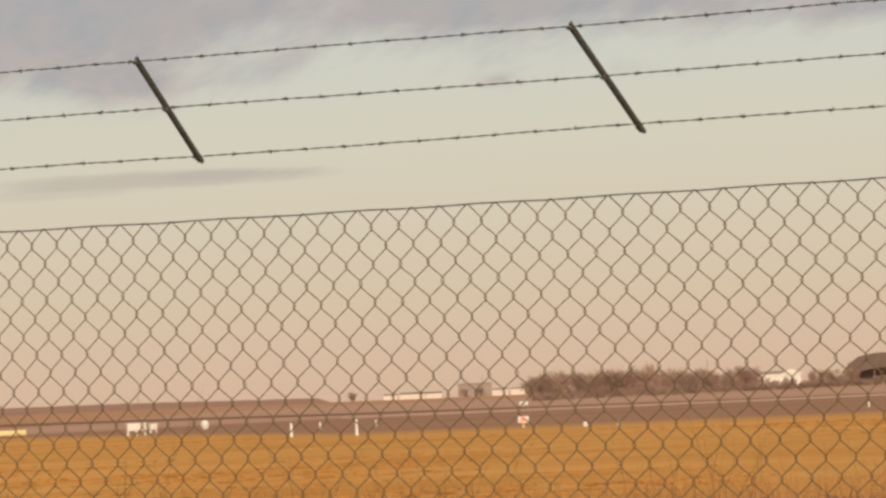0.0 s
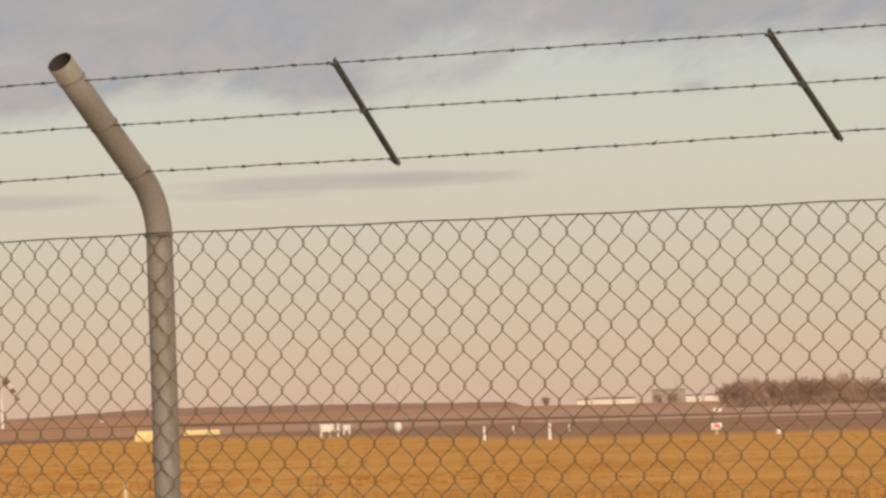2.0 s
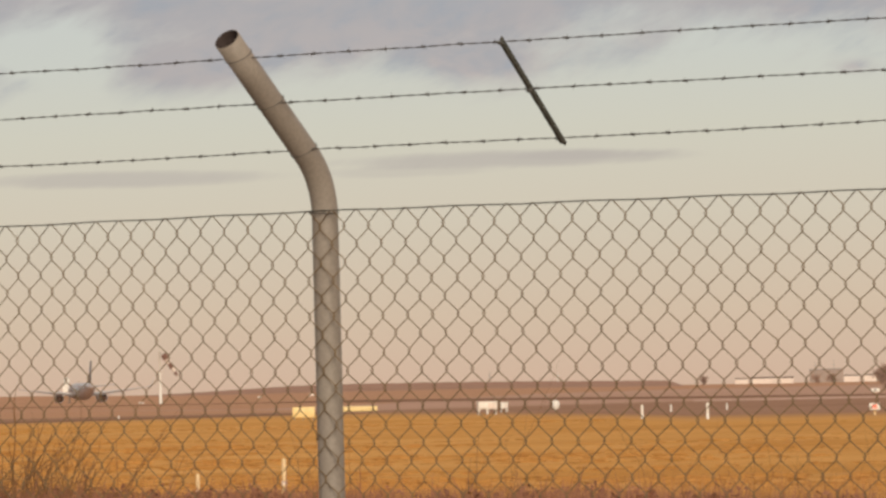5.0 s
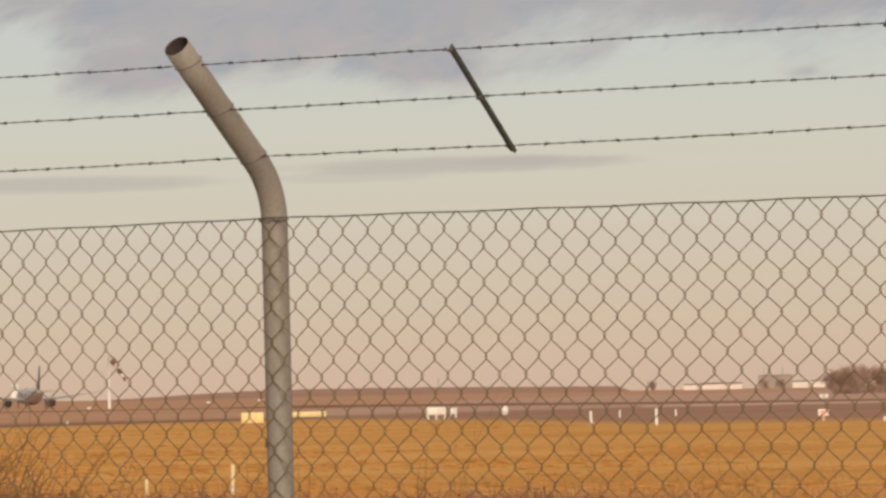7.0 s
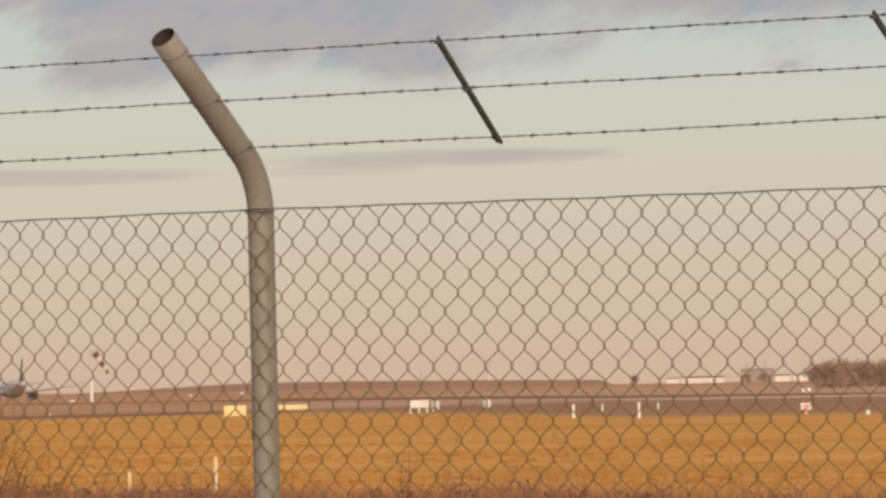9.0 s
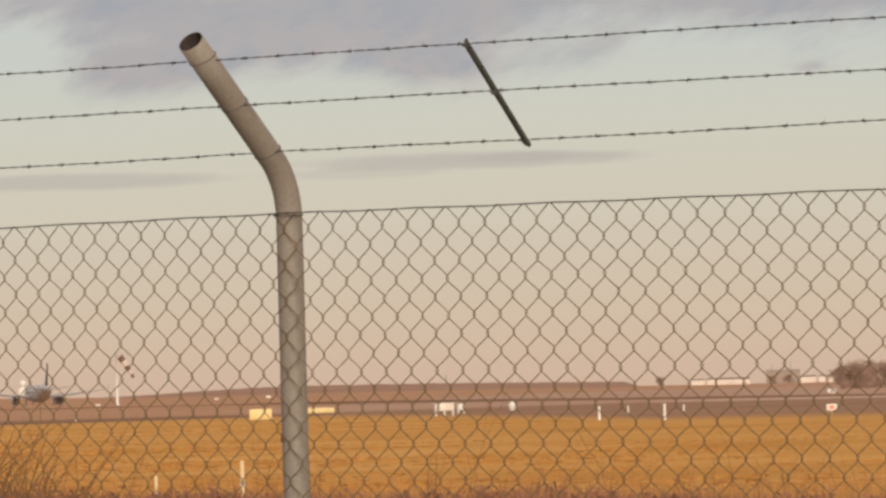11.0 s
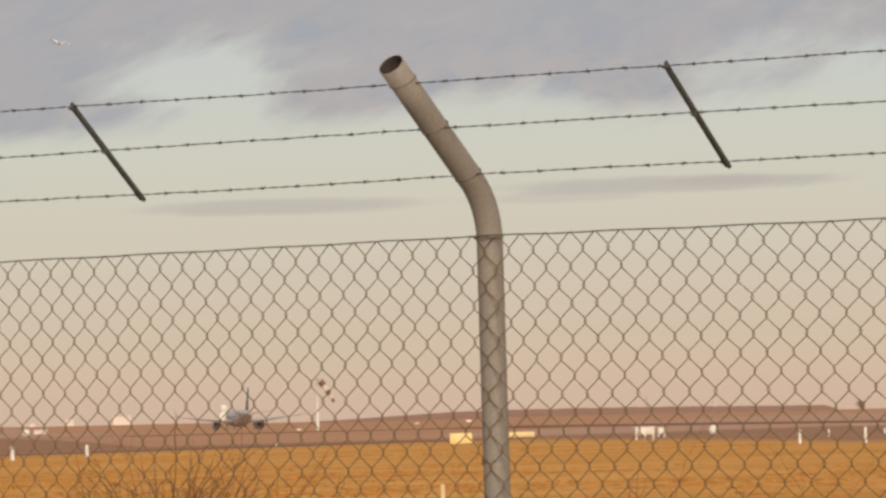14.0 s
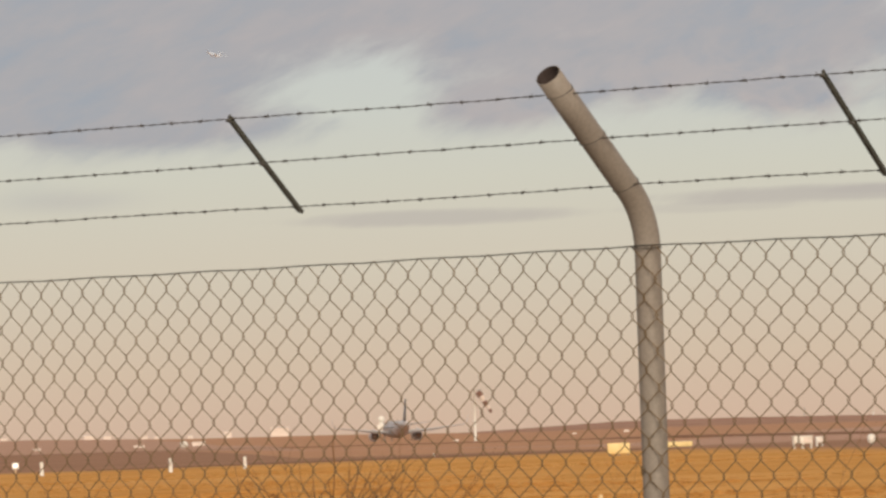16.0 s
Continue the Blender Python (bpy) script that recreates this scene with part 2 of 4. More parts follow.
# scrub brown with a mauve haze tint painted in
RIDGE = material("bare_brown_scrub_ridge", (0.375, 0.230, 0.172), 0.95, 0.0, 0.2, 0.02, 0.12, 0.0, (0.31, 0.17, 0.12), gloss=0.03)
TWIG = material("dry_reddish_twigs", (0.225, 0.115, 0.045), 0.85, 0.0, 0.3, 3.0, 80.0, 0.1)
DOCK = material("dead_russet_weeds", (0.29, 0.142, 0.090), 0.9, 0.0, 0.4, 1.6, 12.0, 0.0, (0.19, 0.088, 0.060), gloss=0.1)
STRAW = material("dry_straw_stalks", (0.42, 0.22, 0.07), 0.85, 0.0, 0.3, 2.0, 40.0, 0.1, (0.25, 0.11, 0.04))
TUFT = material("golden_grass_tufts", (0.455, 0.240, 0.076), 0.9, 0.0, 0.2, 0.12, 1.5, 0.0, (0.40, 0.205, 0.062), gloss=0.03)
BARK = material("winter_bark", (0.24, 0.15, 0.11), 0.9, 0.0, 0.3, 2.0, 20.0, 0.2)
CROWN = material("bare_twig_crown", (0.375, 0.250, 0.195), 0.95, 0.0, 0.35, 0.6, 6.0, 0.0, (0.29, 0.188, 0.145), 0.3)
ROOF = material("brown_grey_roof", (0.17, 0.12, 0.095), 0.8, 0.0, 0.25, 0.3, 4.0, 0.1)
DULL_WALL = material("dull_render_wall", (0.37, 0.295, 0.255), 0.8, 0.0, 0.2, 0.3, 4.0, 0.05)
# white drawn to pale pink: the far buildings' haze is in the colour
PALE_WALL = material("pale_distant_render", (0.78, 0.68, 0.61), 0.7, 0.0, 0.15, 0.3, 4.0, 0.05)
GLASS = material("dark_window_glass", (0.04, 0.045, 0.05), 0.12, 0.0, 0.1)
SKIN = material("white_aircraft_skin", (0.52, 0.49, 0.50), 0.35, 0.0, 0.08, 0.25, 3.0, 0.02)
BELLY = material("grey_aircraft_belly", (0.48, 0.45, 0.45), 0.4, 0.0, 0.12, 0.3, 3.0, 0.02)
FIN = material("dark_tail_livery", (0.105, 0.080, 0.080), 0.4, 0.0, 0.1, 0.5, 5.0, 0.0)
NACELLE = material("engine_cowl", (0.58, 0.54, 0.54), 0.4, 0.2, 0.1, 0.5, 5.0, 0.02)
# dark core lightened: haze before the airliner is put into its colour
ENGINE_DARK = material("engine_core", (0.34, 0.24, 0.19), 0.5, 0.4)
RUBBER = material("tyre_rubber", (0.02, 0.02, 0.02), 0.8)
SOCK_RED = material("faded_red_windsock_cloth", (0.20, 0.105, 0.08), 0.9, 0.0, 0.2, 2.0, 30.0, 0.1)
SOCK_PALE = material("pale_windsock_cloth", (0.72, 0.62, 0.55), 0.9, 0.0, 0.2, 2.0, 30.0, 0.1)

# ---- building helpers ----
STATION = Vector((9.125, -11.54, 0.0))


def smooth(a, b, x):
    k = min(1.0, max(0.0, (x - a) / (b - a)))
    return k * k * (3 - 2 * k)


def ground_height(x, y):
    """Level to 500 m, then lifting gently, more so past a bearing of 34 degrees, with a hollow where the far runway lies
    and a rise under the far apron."""
    dx, dy = x - STATION.x, y - STATION.y
    d, b = math.hypot(dx, dy), math.degrees(math.atan2(-dx, dy))
    hollow = 1.7 * math.exp(-((d - 1620) / 180) ** 2 - ((b - 40.6) / 1.5) ** 2)
    apron = smooth(1300, 3000, d) * float(np.interp(b, (40.2, 41.0, 42.5, 44.0, 60.0), (0.0, 1.0, 1.6, 3.7, 3.7)))
    return 0.8 * smooth(500, 850, d) + smooth(850, 3000, d) * (-0.2 + 2.4 * smooth(33.5, 38, b)) - hollow + apron


def spot(bearing, distance, lift=0.0):
    """A point of the ground at a bearing and distance from the standpoint."""
    a = radians(bearing)
    x, y = STATION.x - distance * math.sin(a), STATION.y + distance * math.cos(a)
    return Vector((x, y, ground_height(x, y) + lift))


def mesh_of(name, bm, mat, flat=False):
    data = bpy.data.meshes.new(name)
    bm.to_mesh(data)
    bm.free()
    for m in (mat if isinstance(mat, (list, tuple)) else [mat]):
        data.materials.append(m)
    if not flat:
        for p in data.polygons:
            p.use_smooth = True
    return data


def part(name, bm, mat, parent=None, label="", flat=False):
    ob = new(name, mesh_of(name, bm, mat, flat))
    ob.parent = parent
    return tagged(ob, label)


def thing(name, label, category, at=(0, 0, 0), turn=0.0, group="", kind=""):
    """An Empty at the base of a thing that carries its parts."""
    ob = new(name)
    ob.empty_display_size = 0.1
    ob.matrix_basis = pose(*at, 0, 0, turn)
    return tagged(ob, label, category, group, kind)


def box(bm, size, at=(0, 0, 0), bevel=0.0, turn=None):
    m = Matrix.Translation(at) @ (turn or Matrix()) @ Matrix.Diagonal((*size, 1))
    verts = bmesh.ops.create_cube(bm, size=1.0, matrix=m)["verts"]
    if bevel:
        edges = {e for v in verts for e in v.link_edges}
        bmesh.ops.bevel(bm, geom=list(edges), offset=bevel, segments=2, affect="EDGES", profile=0.5)
    return bm


def tube(bm, points, radius, sides=6, ref=(0, 1, 0), caps=True):
    """A round bar along points; radius: one number or one for each point."""
    pts = [Vector(p) for p in points]
    radii = radius if isinstance(radius, (list, tuple)) else [radius] * len(pts)
    ref, rings = Vector(ref), []
    for i, p in enumerate(pts):
        t = (pts[min(i + 1, len(pts) - 1)] - pts[max(i - 1, 0)]).normalized()
        side = t.cross(ref)
        side = side.normalized() if side.length > 1e-4 else t.orthogonal().normalized()
        up = side.cross(t)
        rings.append([bm.verts.new(p + radii[i] * (side * math.cos(a) + up * math.sin(a)))
                      for a in (2 * math.pi * k / sides for k in range(sides))])
    for a, b in zip(rings, rings[1:]):
        for k in range(sides):
            bm.faces.new((a[k], a[(k + 1) % sides], b[(k + 1) % sides], b[k]))
    if caps:
        bm.faces.new(rings[0])
        bm.faces.new(rings[-1][::-1])
    return bm


def loft(bm, rings, close=True):
    """Skin over rings of points with equal counts."""
    vs = [[bm.verts.new(p) for p in r] for r in rings]
    n = len(vs[0])
    for a, b in zip(vs, vs[1:]):
        for k in range(n):
            bm.faces.new((a[k], a[(k + 1) % n], b[(k + 1) % n], b[k]))
    if close:
        bm.faces.new(vs[0][::-1])
        bm.faces.new(vs[-1])
    bmesh.ops.recalc_face_normals(bm, faces=bm.faces)
    return bm


# ---- ground ----


def build_ground():
    bm = bmesh.new()
    # fine steps inside the view, coarse all round
    bearings = [28 + 0.5 * i for i in range(37)] + [46 + 8 * i for i in range(1, 42)]
    bearings = [b for b in bearings if b < 388 - 0.1]
    steps = [6, 14, 25, 40, 60, 85, 110, 140, 180, 230, 290, 350, 420, 500, 560, 620, 680, 740, 800, 860, 950, 1100, 1300,
             1420, 1520, 1580, 1620, 1660, 1720, 1820, 1950, 2200, 2600, 3000, 3600, 4200, 4850]
    centre = bm.verts.new(STATION)
    rings = []
    for d in steps:
        ring = []
        for b in bearings:
            p = spot(b if b <= 180 else b - 360, d)
            if d > 90:
                p.z += 0.05 * noise.noise((p.x * 0.02, p.y * 0.02, 0.0)) * min(1.0, d / 300)
            ring.append(bm.verts.new(p))
        rings.append(ring)
    n = len(bearings)
    for k in range(n):
        bm.faces.new((centre, rings[0][k], rings[0][(k + 1) % n]))
        for a, b in zip(rings, rings[1:]):
            bm.faces.new((a[k], b[k], b[(k + 1) % n], a[(k + 1) % n]))
    bmesh.ops.recalc_face_normals(bm, faces=bm.faces)
    ground = part("ground", bm, FIELD)
    tagged(ground, "flat airfield of dry golden winter grass", "ground", kind="structure")


build_ground()


def strip(name, mat, label, category, near, far, lift, first=24.0, last=50.0, steps=12):
    """A paved strip between two lines, each given by distances at fixed bearings; its near edge runs into the ground."""
    bm = bmesh.new()
    edge = bm.verts.layers.float.new("across")
    stops = (24.0, 31.0, 35.0, 38.0, 39.0, 41.5, 43.0, 50.0)
    rows = []
    for i in range(math.ceil((last - first) / 0.25) + 1):
        b = first + i * 0.25
        d0, d1 = float(np.interp(b, stops, near)), float(np.interp(b, stops, far))
        row = [bm.verts.new(spot(b, d0 - 2.5, -0.12))] + [bm.verts.new(spot(b, d0 + (d1 - d0) * k / steps, lift)) for k in range(steps + 1)]
        for k, v in enumerate(row):
            v[edge] = max(0, k - 1) / steps
        rows.append(row)
    for a, b in zip(rows, rows[1:]):
        for k in range(steps + 1):
            bm.faces.new((a[k], b[k], b[k + 1], a[k + 1]))
    bmesh.ops.recalc_face_normals(bm, faces=bm.faces)
    return tagged(part(name, bm, mat), label, category, kind="structure")


strip("taxiway", ASPHALT, "dark brown worn asphalt taxiway across the field", "taxiway",
      (262, 275, 303, 474, 470, 448, 432, 470), (460, 485, 548, 515, 525, 540, 900, 1100), 0.06)
strip("runway", CONCRETE, "pale weathered concrete runway beyond the taxiway", "runway",
      (460, 485, 548, 530, 600, 700, 905, 1105), (720, 690, 950, 640, 600.5, 700.5, 2500, 2700), 0.07, steps=30)
strip("runway_edge", LINE, "thin dark edge of the runway", "runway edge",
      (505, 513, 592, 690, 740, 800, 905, 1105), (522, 530, 630, 745, 740.5, 800.5, 960, 1160), 0.10)
strip("runway_shoulder", PALE_EDGE, "pale worn concrete shoulder between runway and taxiway", "runway shoulder",
      (452, 476, 540, 540, 540, 540, 540, 540), (476, 501, 556, 541, 541, 541, 541, 541), 0.09, last=35.0)
strip("worn_verge", VERGE, "thin worn grass verge along the taxiway", "verge",
      (222, 236, 258, 400, 415, 405, 405, 452), (263, 276, 304, 475, 471, 449, 433, 471), 0.05)
strip("drainage_ditch", LINE, "shallow dark ditch along the taxiway", "ditch",
      (460, 460, 460, 460, 458, 437, 424, 424), (461, 461, 461, 461, 486, 466, 440, 424.5), 0.08, first=38.0, last=43.5)


def build_ridge():
    """A low bank of bare scrub on the skyline, with a steep end."""
    bm = bmesh.new()
    rows = []
    for i in range(161):
        b = 35.05 + i * 0.034
        rise = smooth(35.05, 35.25, b) * (1 - smooth(38.2, 40.4, b))
        h = rise * (2.1 + 0.35 * (b - 35) / 2 + 0.18 * noise.noise((b * 9, 0.3, 0)) + 0.1 * noise.noise((b * 40, 0.7, 0)))
        row = []
        for d, k in ((2050, 0.0), (2120, 0.45), (2250, 0.85), (2400, 1.0), (2600, 0.9), (2900, 0.0)):
            row.append(bm.verts.new(spot(b, d, h * k - 0.15 + (0.12 * k * noise.noise((b * 60, d * 0.05, 0))))))
        rows.append(row)
    for a, b in zip(rows, rows[1:]):
        for k in range(5):
            bm.faces.new((a[k], b[k], b[k + 1], a[k + 1]))
    bmesh.ops.recalc_face_normals(bm, faces=bm.faces)
    tagged(part("ridge", bm, RIDGE), "low brown ridge of bare scrub on the skyline", "ridge", kind="structure")


build_ridge()

# ---- the fence ----
fence = thing("chain_link_fence", "dull chain-link fence topped with three strands of barbed wire", "fence", (0, 0, 0))
PITCH, ROW, TOP = 0.03675, 0.04265, 1.999
ENDS = (-2.96, 2.94)


def fall(x):
    """The fence drops a little towards +x."""
    sag = 0.0035 * math.sin(math.pi * min(1.0, abs(x) / 2.95))
    return (-0.0055 * x if x > 0 else -0.0022 * x) - sag



def build_post(x):
    """A steel pipe, upright to the mesh's top and then bent over towards the public side, its end open."""
    r, wall, bend, lean = 0.0313, 0.0014, 0.20, radians(47.4)
    line = [Vector((0, 0.033, z)) for z in (-0.5, 0.4, 1.0, 1.6, 1.985)]
    for i in range(1, 13):
        a = lean * i / 12
        line.append(Vector((0, 0.033 - bend * (1 - math.cos(a)), 1.985 + bend * math.sin(a))))
    end = line[-1]
    way = Vector((0, -math.sin(lean), math.cos(lean)))
    line += [end + way * 0.13, end + way * 0.26, end + way * 0.390]
    bm = bmesh.new()
    tube(bm, line, r, 28, (1, 0, 0), caps=False)
    bm.verts.ensure_lookup_table()
    lip = bm.verts[-28:]
    tube(bm, line[-2:], r - wall, 28, (1, 0, 0), caps=False)
    bm.verts.ensure_lookup_table()
    inner_lip = bm.verts[-28:]
    for k in range(28):
        bm.faces.new((lip[k], lip[(k + 1) % 28], inner_lip[(k + 1) % 28], inner_lip[k]))
    post = part("post", bm, POST, fence, "grey-brown steel pipe post with a bent open top")
    post.location.x = x
    # a dark lining and disc 35 mm in, painted as the deep bore's shade
    inner = bmesh.new()
    tube(inner, [line[-1] - way * 0.035, line[-1] - way * 0.0004], r - wall - 0.0003, 24, (1, 0, 0), caps=False)
    bmesh.ops.create_circle(inner, cap_ends=True, segments=24, radius=r - wall - 0.0003,
                            matrix=Matrix.Translation(line[-1] - way * 0.035) @ way.to_track_quat("Z", "Y").to_matrix().to_4x4())
    part("pipe_bore", inner, PIPE_INSIDE, post, "inside of the pipe, its shade put into a dark colour")
    # tie wires that hold the mesh and the strands
    t = bmesh.new()
    tube(t, [Vector((0.0352 * math.cos(a), 0.029 + 0.0375 * math.sin(a), 1.993 + 0.002 * math.sin(2 * a))) for a in (2 * math.pi * k / 20 for k in range(21))],
         0.0012, 5, (0, 0, 1), caps=False)
    part("tie_wire", t, BATTEN, post)
    # a twisted knot of wire at the post's edge lower down
    t = bmesh.new()
    tube(t, [Vector((-0.015 - 0.003 * math.cos(k * 1.1), 0.003 * math.sin(k * 1.1), 1.455 + 0.0011 * k)) for k in range(20)], 0.0012, 5, (0, 1, 0))
    part("tie_wire", t, MESH_WIRE, post)
    # a turn of wire round the arm at each strand
    for y, z in STRANDS:
        p = min(line, key=lambda q: abs(q.z - z))
        near = [q for q in line if abs(q.z - z) < 0.2 and q.z > 1.99]
        on = Vector((0, float(np.interp(z, [q.z for q in near], [q.y for q in near])), z))
        t = bmesh.new()
        side, over = Vector((1, 0, 0)), Vector((0, -0.55, -0.35)).normalized()
        tube(t, [on + 0.0326 * (side * math.cos(a) + over * math.sin(a)) + Vector((0, 0, 0.002 * math.cos(a))) for a in (2 * math.pi * k / 24 for k in range(25))],
             0.0010, 5, (0, 0.6, -0.8), caps=False)
        part("tie_wire", t, BARB_WIRE, post)


STRANDS = [(-0.050, 2.142), (-0.163, 2.252), (-0.267, 2.358)]
for x in (-0.021, -0.021 - 2.96, -0.021 + 2.97):
    build_post(x)


def zigzag(start, seed):
    """One wire of the mesh, which runs down in a zigzag and hooks its neighbours at each turn."""
    rnd = random.Random(seed)
    pts, z, side, n = [], TOP, start, 0
    while z > 0.05:
        x = PITCH * side
        inward = 0.0013 if side == 0 else -0.0013
        dx, dz = rnd.gauss(0, 0.0006), rnd.gauss(0, 0.0006)
        y = 0.0016 if side == 0 else -0.0016
        if n == 0:
            pts += [(x, y, z)]
        else:
            pts += [(x - inward + dx, y, z + 0.0065 + dz), (x - inward * 1.6 + dx, -y, z + dz), (x - inward + dx, y, z - 0.0065 + dz)]
        z -= ROW if n else 0.0393
        side, n = 1 - side, n + 1
    return pts


WIRES = {}
for start in (0, 1):
    for seed in range(4):
        bm = bmesh.new()
        tube(bm, zigzag(start, seed * 2 + start), 0.00138, 5, (0, 1, 0))
        WIRES[start, seed] = mesh_of("mesh_wire", bm, MESH_WIRE)


def column(k):
    """Where the k-th row of joints stands: the mesh is drawn a little wider towards +x."""
    return 0.098 + (k * 0.03655 if k < 0 else min(k, 6) * 0.03675 + max(0, k - 6) * 0.0373)


for k in range(-83, 75):
    wire = new("mesh_wire", WIRES[k % 2, random.randrange(4)])
    wire.parent = fence
    wire.location = (column(k), random.uniform(-0.0006, 0.0006), fall(column(k)))
    wire.scale = ((column(k + 1) - column(k)) / PITCH, 1, 1)

bm = bmesh.new()
tube(bm, [(ENDS[0] + 5.9 * i / 60, 0.001, 1.9975 + fall(ENDS[0] + 5.9 * i / 60) + 0.0012 * math.sin(i * 1.7)) for i in range(61)], 0.0016, 6, (0, 1, 0))
part("tension_wire", bm, BATTEN, fence, "dark straight top wire that carries the mesh")
bm = bmesh.new()
tube(bm, [(ENDS[0] + 5.9 * i / 60, 0.001, 1.0) for i in range(61)], 0.0021, 6, (0, 1, 0))
part("tension_wire", bm, MESH_WIRE, fence)


def wire_sag(x, n):
    rise = 0.006 * smooth(0.6, 1.8, x) + 0.005 * smooth(0.7, 1.7, -x) if n == 0 else 0.0
    dip = (0.0, 0.0030, 0.0042)[n] * math.exp(-((x + 0.05) / 0.6) ** 2)
    return rise - dip + fall(x) + 0.0030 * noise.noise((x * 1.1, n * 7.3, 0)) + 0.0012 * noise.noise((x * 9, n * 3.1, 0))


bm = bmesh.new()
for a in range(4):
    ang = a * math.pi / 2 + 0.4
    tip = Vector((random.choice((-1, 1)) * 0.004, math.cos(ang) * 0.0072, math.sin(ang) * 0.0072))
    tube(bm, [(0.002 * (a - 1.5), 0, 0), (0.002 * (a - 1.5) + tip.x * 0.4, tip.y * 0.5, tip.z * 0.5), (0.002 * (a - 1.5) + tip.x, tip.y, tip.z)],
         [0.0009, 0.0008, 0.0003], 5, (1, 0, 0))
coil = [(-0.006 + 0.012 * i / 24, 0.0023 * math.cos(i * 1.05), 0.0023 * math.sin(i * 1.05)) for i in range(25)]
tube(bm, coil, 0.0008, 5, (1, 0, 0))
BARB = mesh_of("barb", bm, BARB_WIRE)
for n, (y, z) in enumerate(STRANDS):
    bm = bmesh.new()
    count = 620
    for turn in (0.0, math.pi):
        pts = []
        for i in range(count):
            x = ENDS[0] + 5.9 * i / (count - 1)
            a = x * 2 * math.pi / 0.075 + turn
            pts.append((x, y + 0.0010 * math.cos(a), z + wire_sag(x, n) + 0.0010 * math.sin(a)))
        tube(bm, pts, 0.00085, 4, (0, 1, 0))
    strand = part("barbed_wire", bm, BARB_WIRE, fence, "twisted two-strand barbed wire")
    x = ENDS[0] + 0.05 + 0.04 * n
    while x < ENDS[1] - 0.02:
        b = new("barb", BARB)
        b.parent = strand
        b.matrix_basis = pose(x, y, z + wire_sag(x, n), random.uniform(0, 360), 0, random.uniform(-8, 8))
        x += 0.104 + random.uniform(-0.008, 0.008)


def build_batten(x, slip):
    """A folded steel strip that keeps the three strands apart."""
    a, b = Vector((-slip, -0.042, 2.128)), Vector((slip, -0.275, 2.366))
    way = (b - a).normalized()
    length = (b - a).length
    m = Matrix.Translation((a + b) / 2) @ way.to_track_quat("Z", "X").to_matrix().to_4x4()
    bm = bmesh.new()
    box(bm, (0.0112, 0.0025, length), (0, -0.0045, 0), 0.0008)
    for s in (-1, 1):
        box(bm, (0.0026, 0.008, length - 0.012), (s * 0.0044, 0.0005, 0), 0.0008)
    # stamped ribs along the strip
    for i in range(20):
        box(bm, (0.0072, 0.002, 0.006), (0, -0.0062, -length / 2 + 0.022 + i * (length - 0.044) / 19), 0.0)
    bmesh.ops.transform(bm, matrix=m, verts=bm.verts)
    batten = part("spacer_batten", bm, BATTEN, fence, "dark ribbed steel spacer between the strands")
    batten.location = (x, 0, fall(x))
    for y, z in STRANDS:
        bm = bmesh.new()
        box(bm, (0.014, 0.004, 0.009), (0, 0, 0), 0.001, Matrix.Rotation(radians(44), 4, "X"))
        clip = part("wire_clip", bm, CLIP, batten)
        clip.location = (slip * (z - 2.244) / 0.122, y - 0.006, z - 0.004)


for x, slip in ((-1.058, -0.013), (0.740, -0.002), (1.922, -0.016)):
    build_batten(x, slip)

# ---- field furniture: markers, signs, lamps ----


def facing(bearing, extra=0.0):
    """The turn about z by which a thing's -y side looks back to the standpoint."""
    return bearing + extra


def build_marker(bearing, distance, height=0.7, width=0.17, label="white frangible marker post standing in the dry grass", paint=WHITE):
    t = thing("marker_post", label, "marker post", spot(bearing, distance), facing(bearing), "white marker posts on the airfield")
    bm = bmesh.new()
    w = width / 2
    tube(bm, [(0, 0, -0.05), (0, 0, height * 0.52), (0, 0, height * 0.54), (0, 0, height * 0.97), (0, 0, height)], [w, w * 0.95, w * 0.9, w * 0.85, w * 0.55], 12)
    part("sleeve", bm, paint, t)
    bm = bmesh.new()
    tube(bm, [(0, 0, height * 0.48), (0, 0, height * 0.56)], w * 1.08, 12)
    part("band", bm, SOCK_PALE, t, "dull reflective band")


for b, d, h, w in ((35.473, 283, 0.68, 0.135), (34.870, 270, 0.76, 0.135), (43.903, 380, 0.85, 0.24), (42.719, 367, 0.85, 0.24), (42.035, 380, 0.76, 0.22)):
    build_marker(b, d, h, w)
for b, d, h, w in ((35.206, 350, 0.46, 0.11), (34.691, 355, 0.42, 0.11), (32.765, 257, 0.24, 0.2), (32.461, 250, 0.24, 0.1), (30.151, 307, 0.3, 0.1), (40.292, 470, 0.32, 0.13)):
    build_marker(b, d, h, w, "small pale marker stake at the taxiway edge")
for b, d, h, w in ((38.780, 85, 0.70, 0.075), (39.575, 85, 0.52, 0.06)):
    build_marker(b, d, h, w, "thin cream marker stake among the weeds near the fence", CREAM)


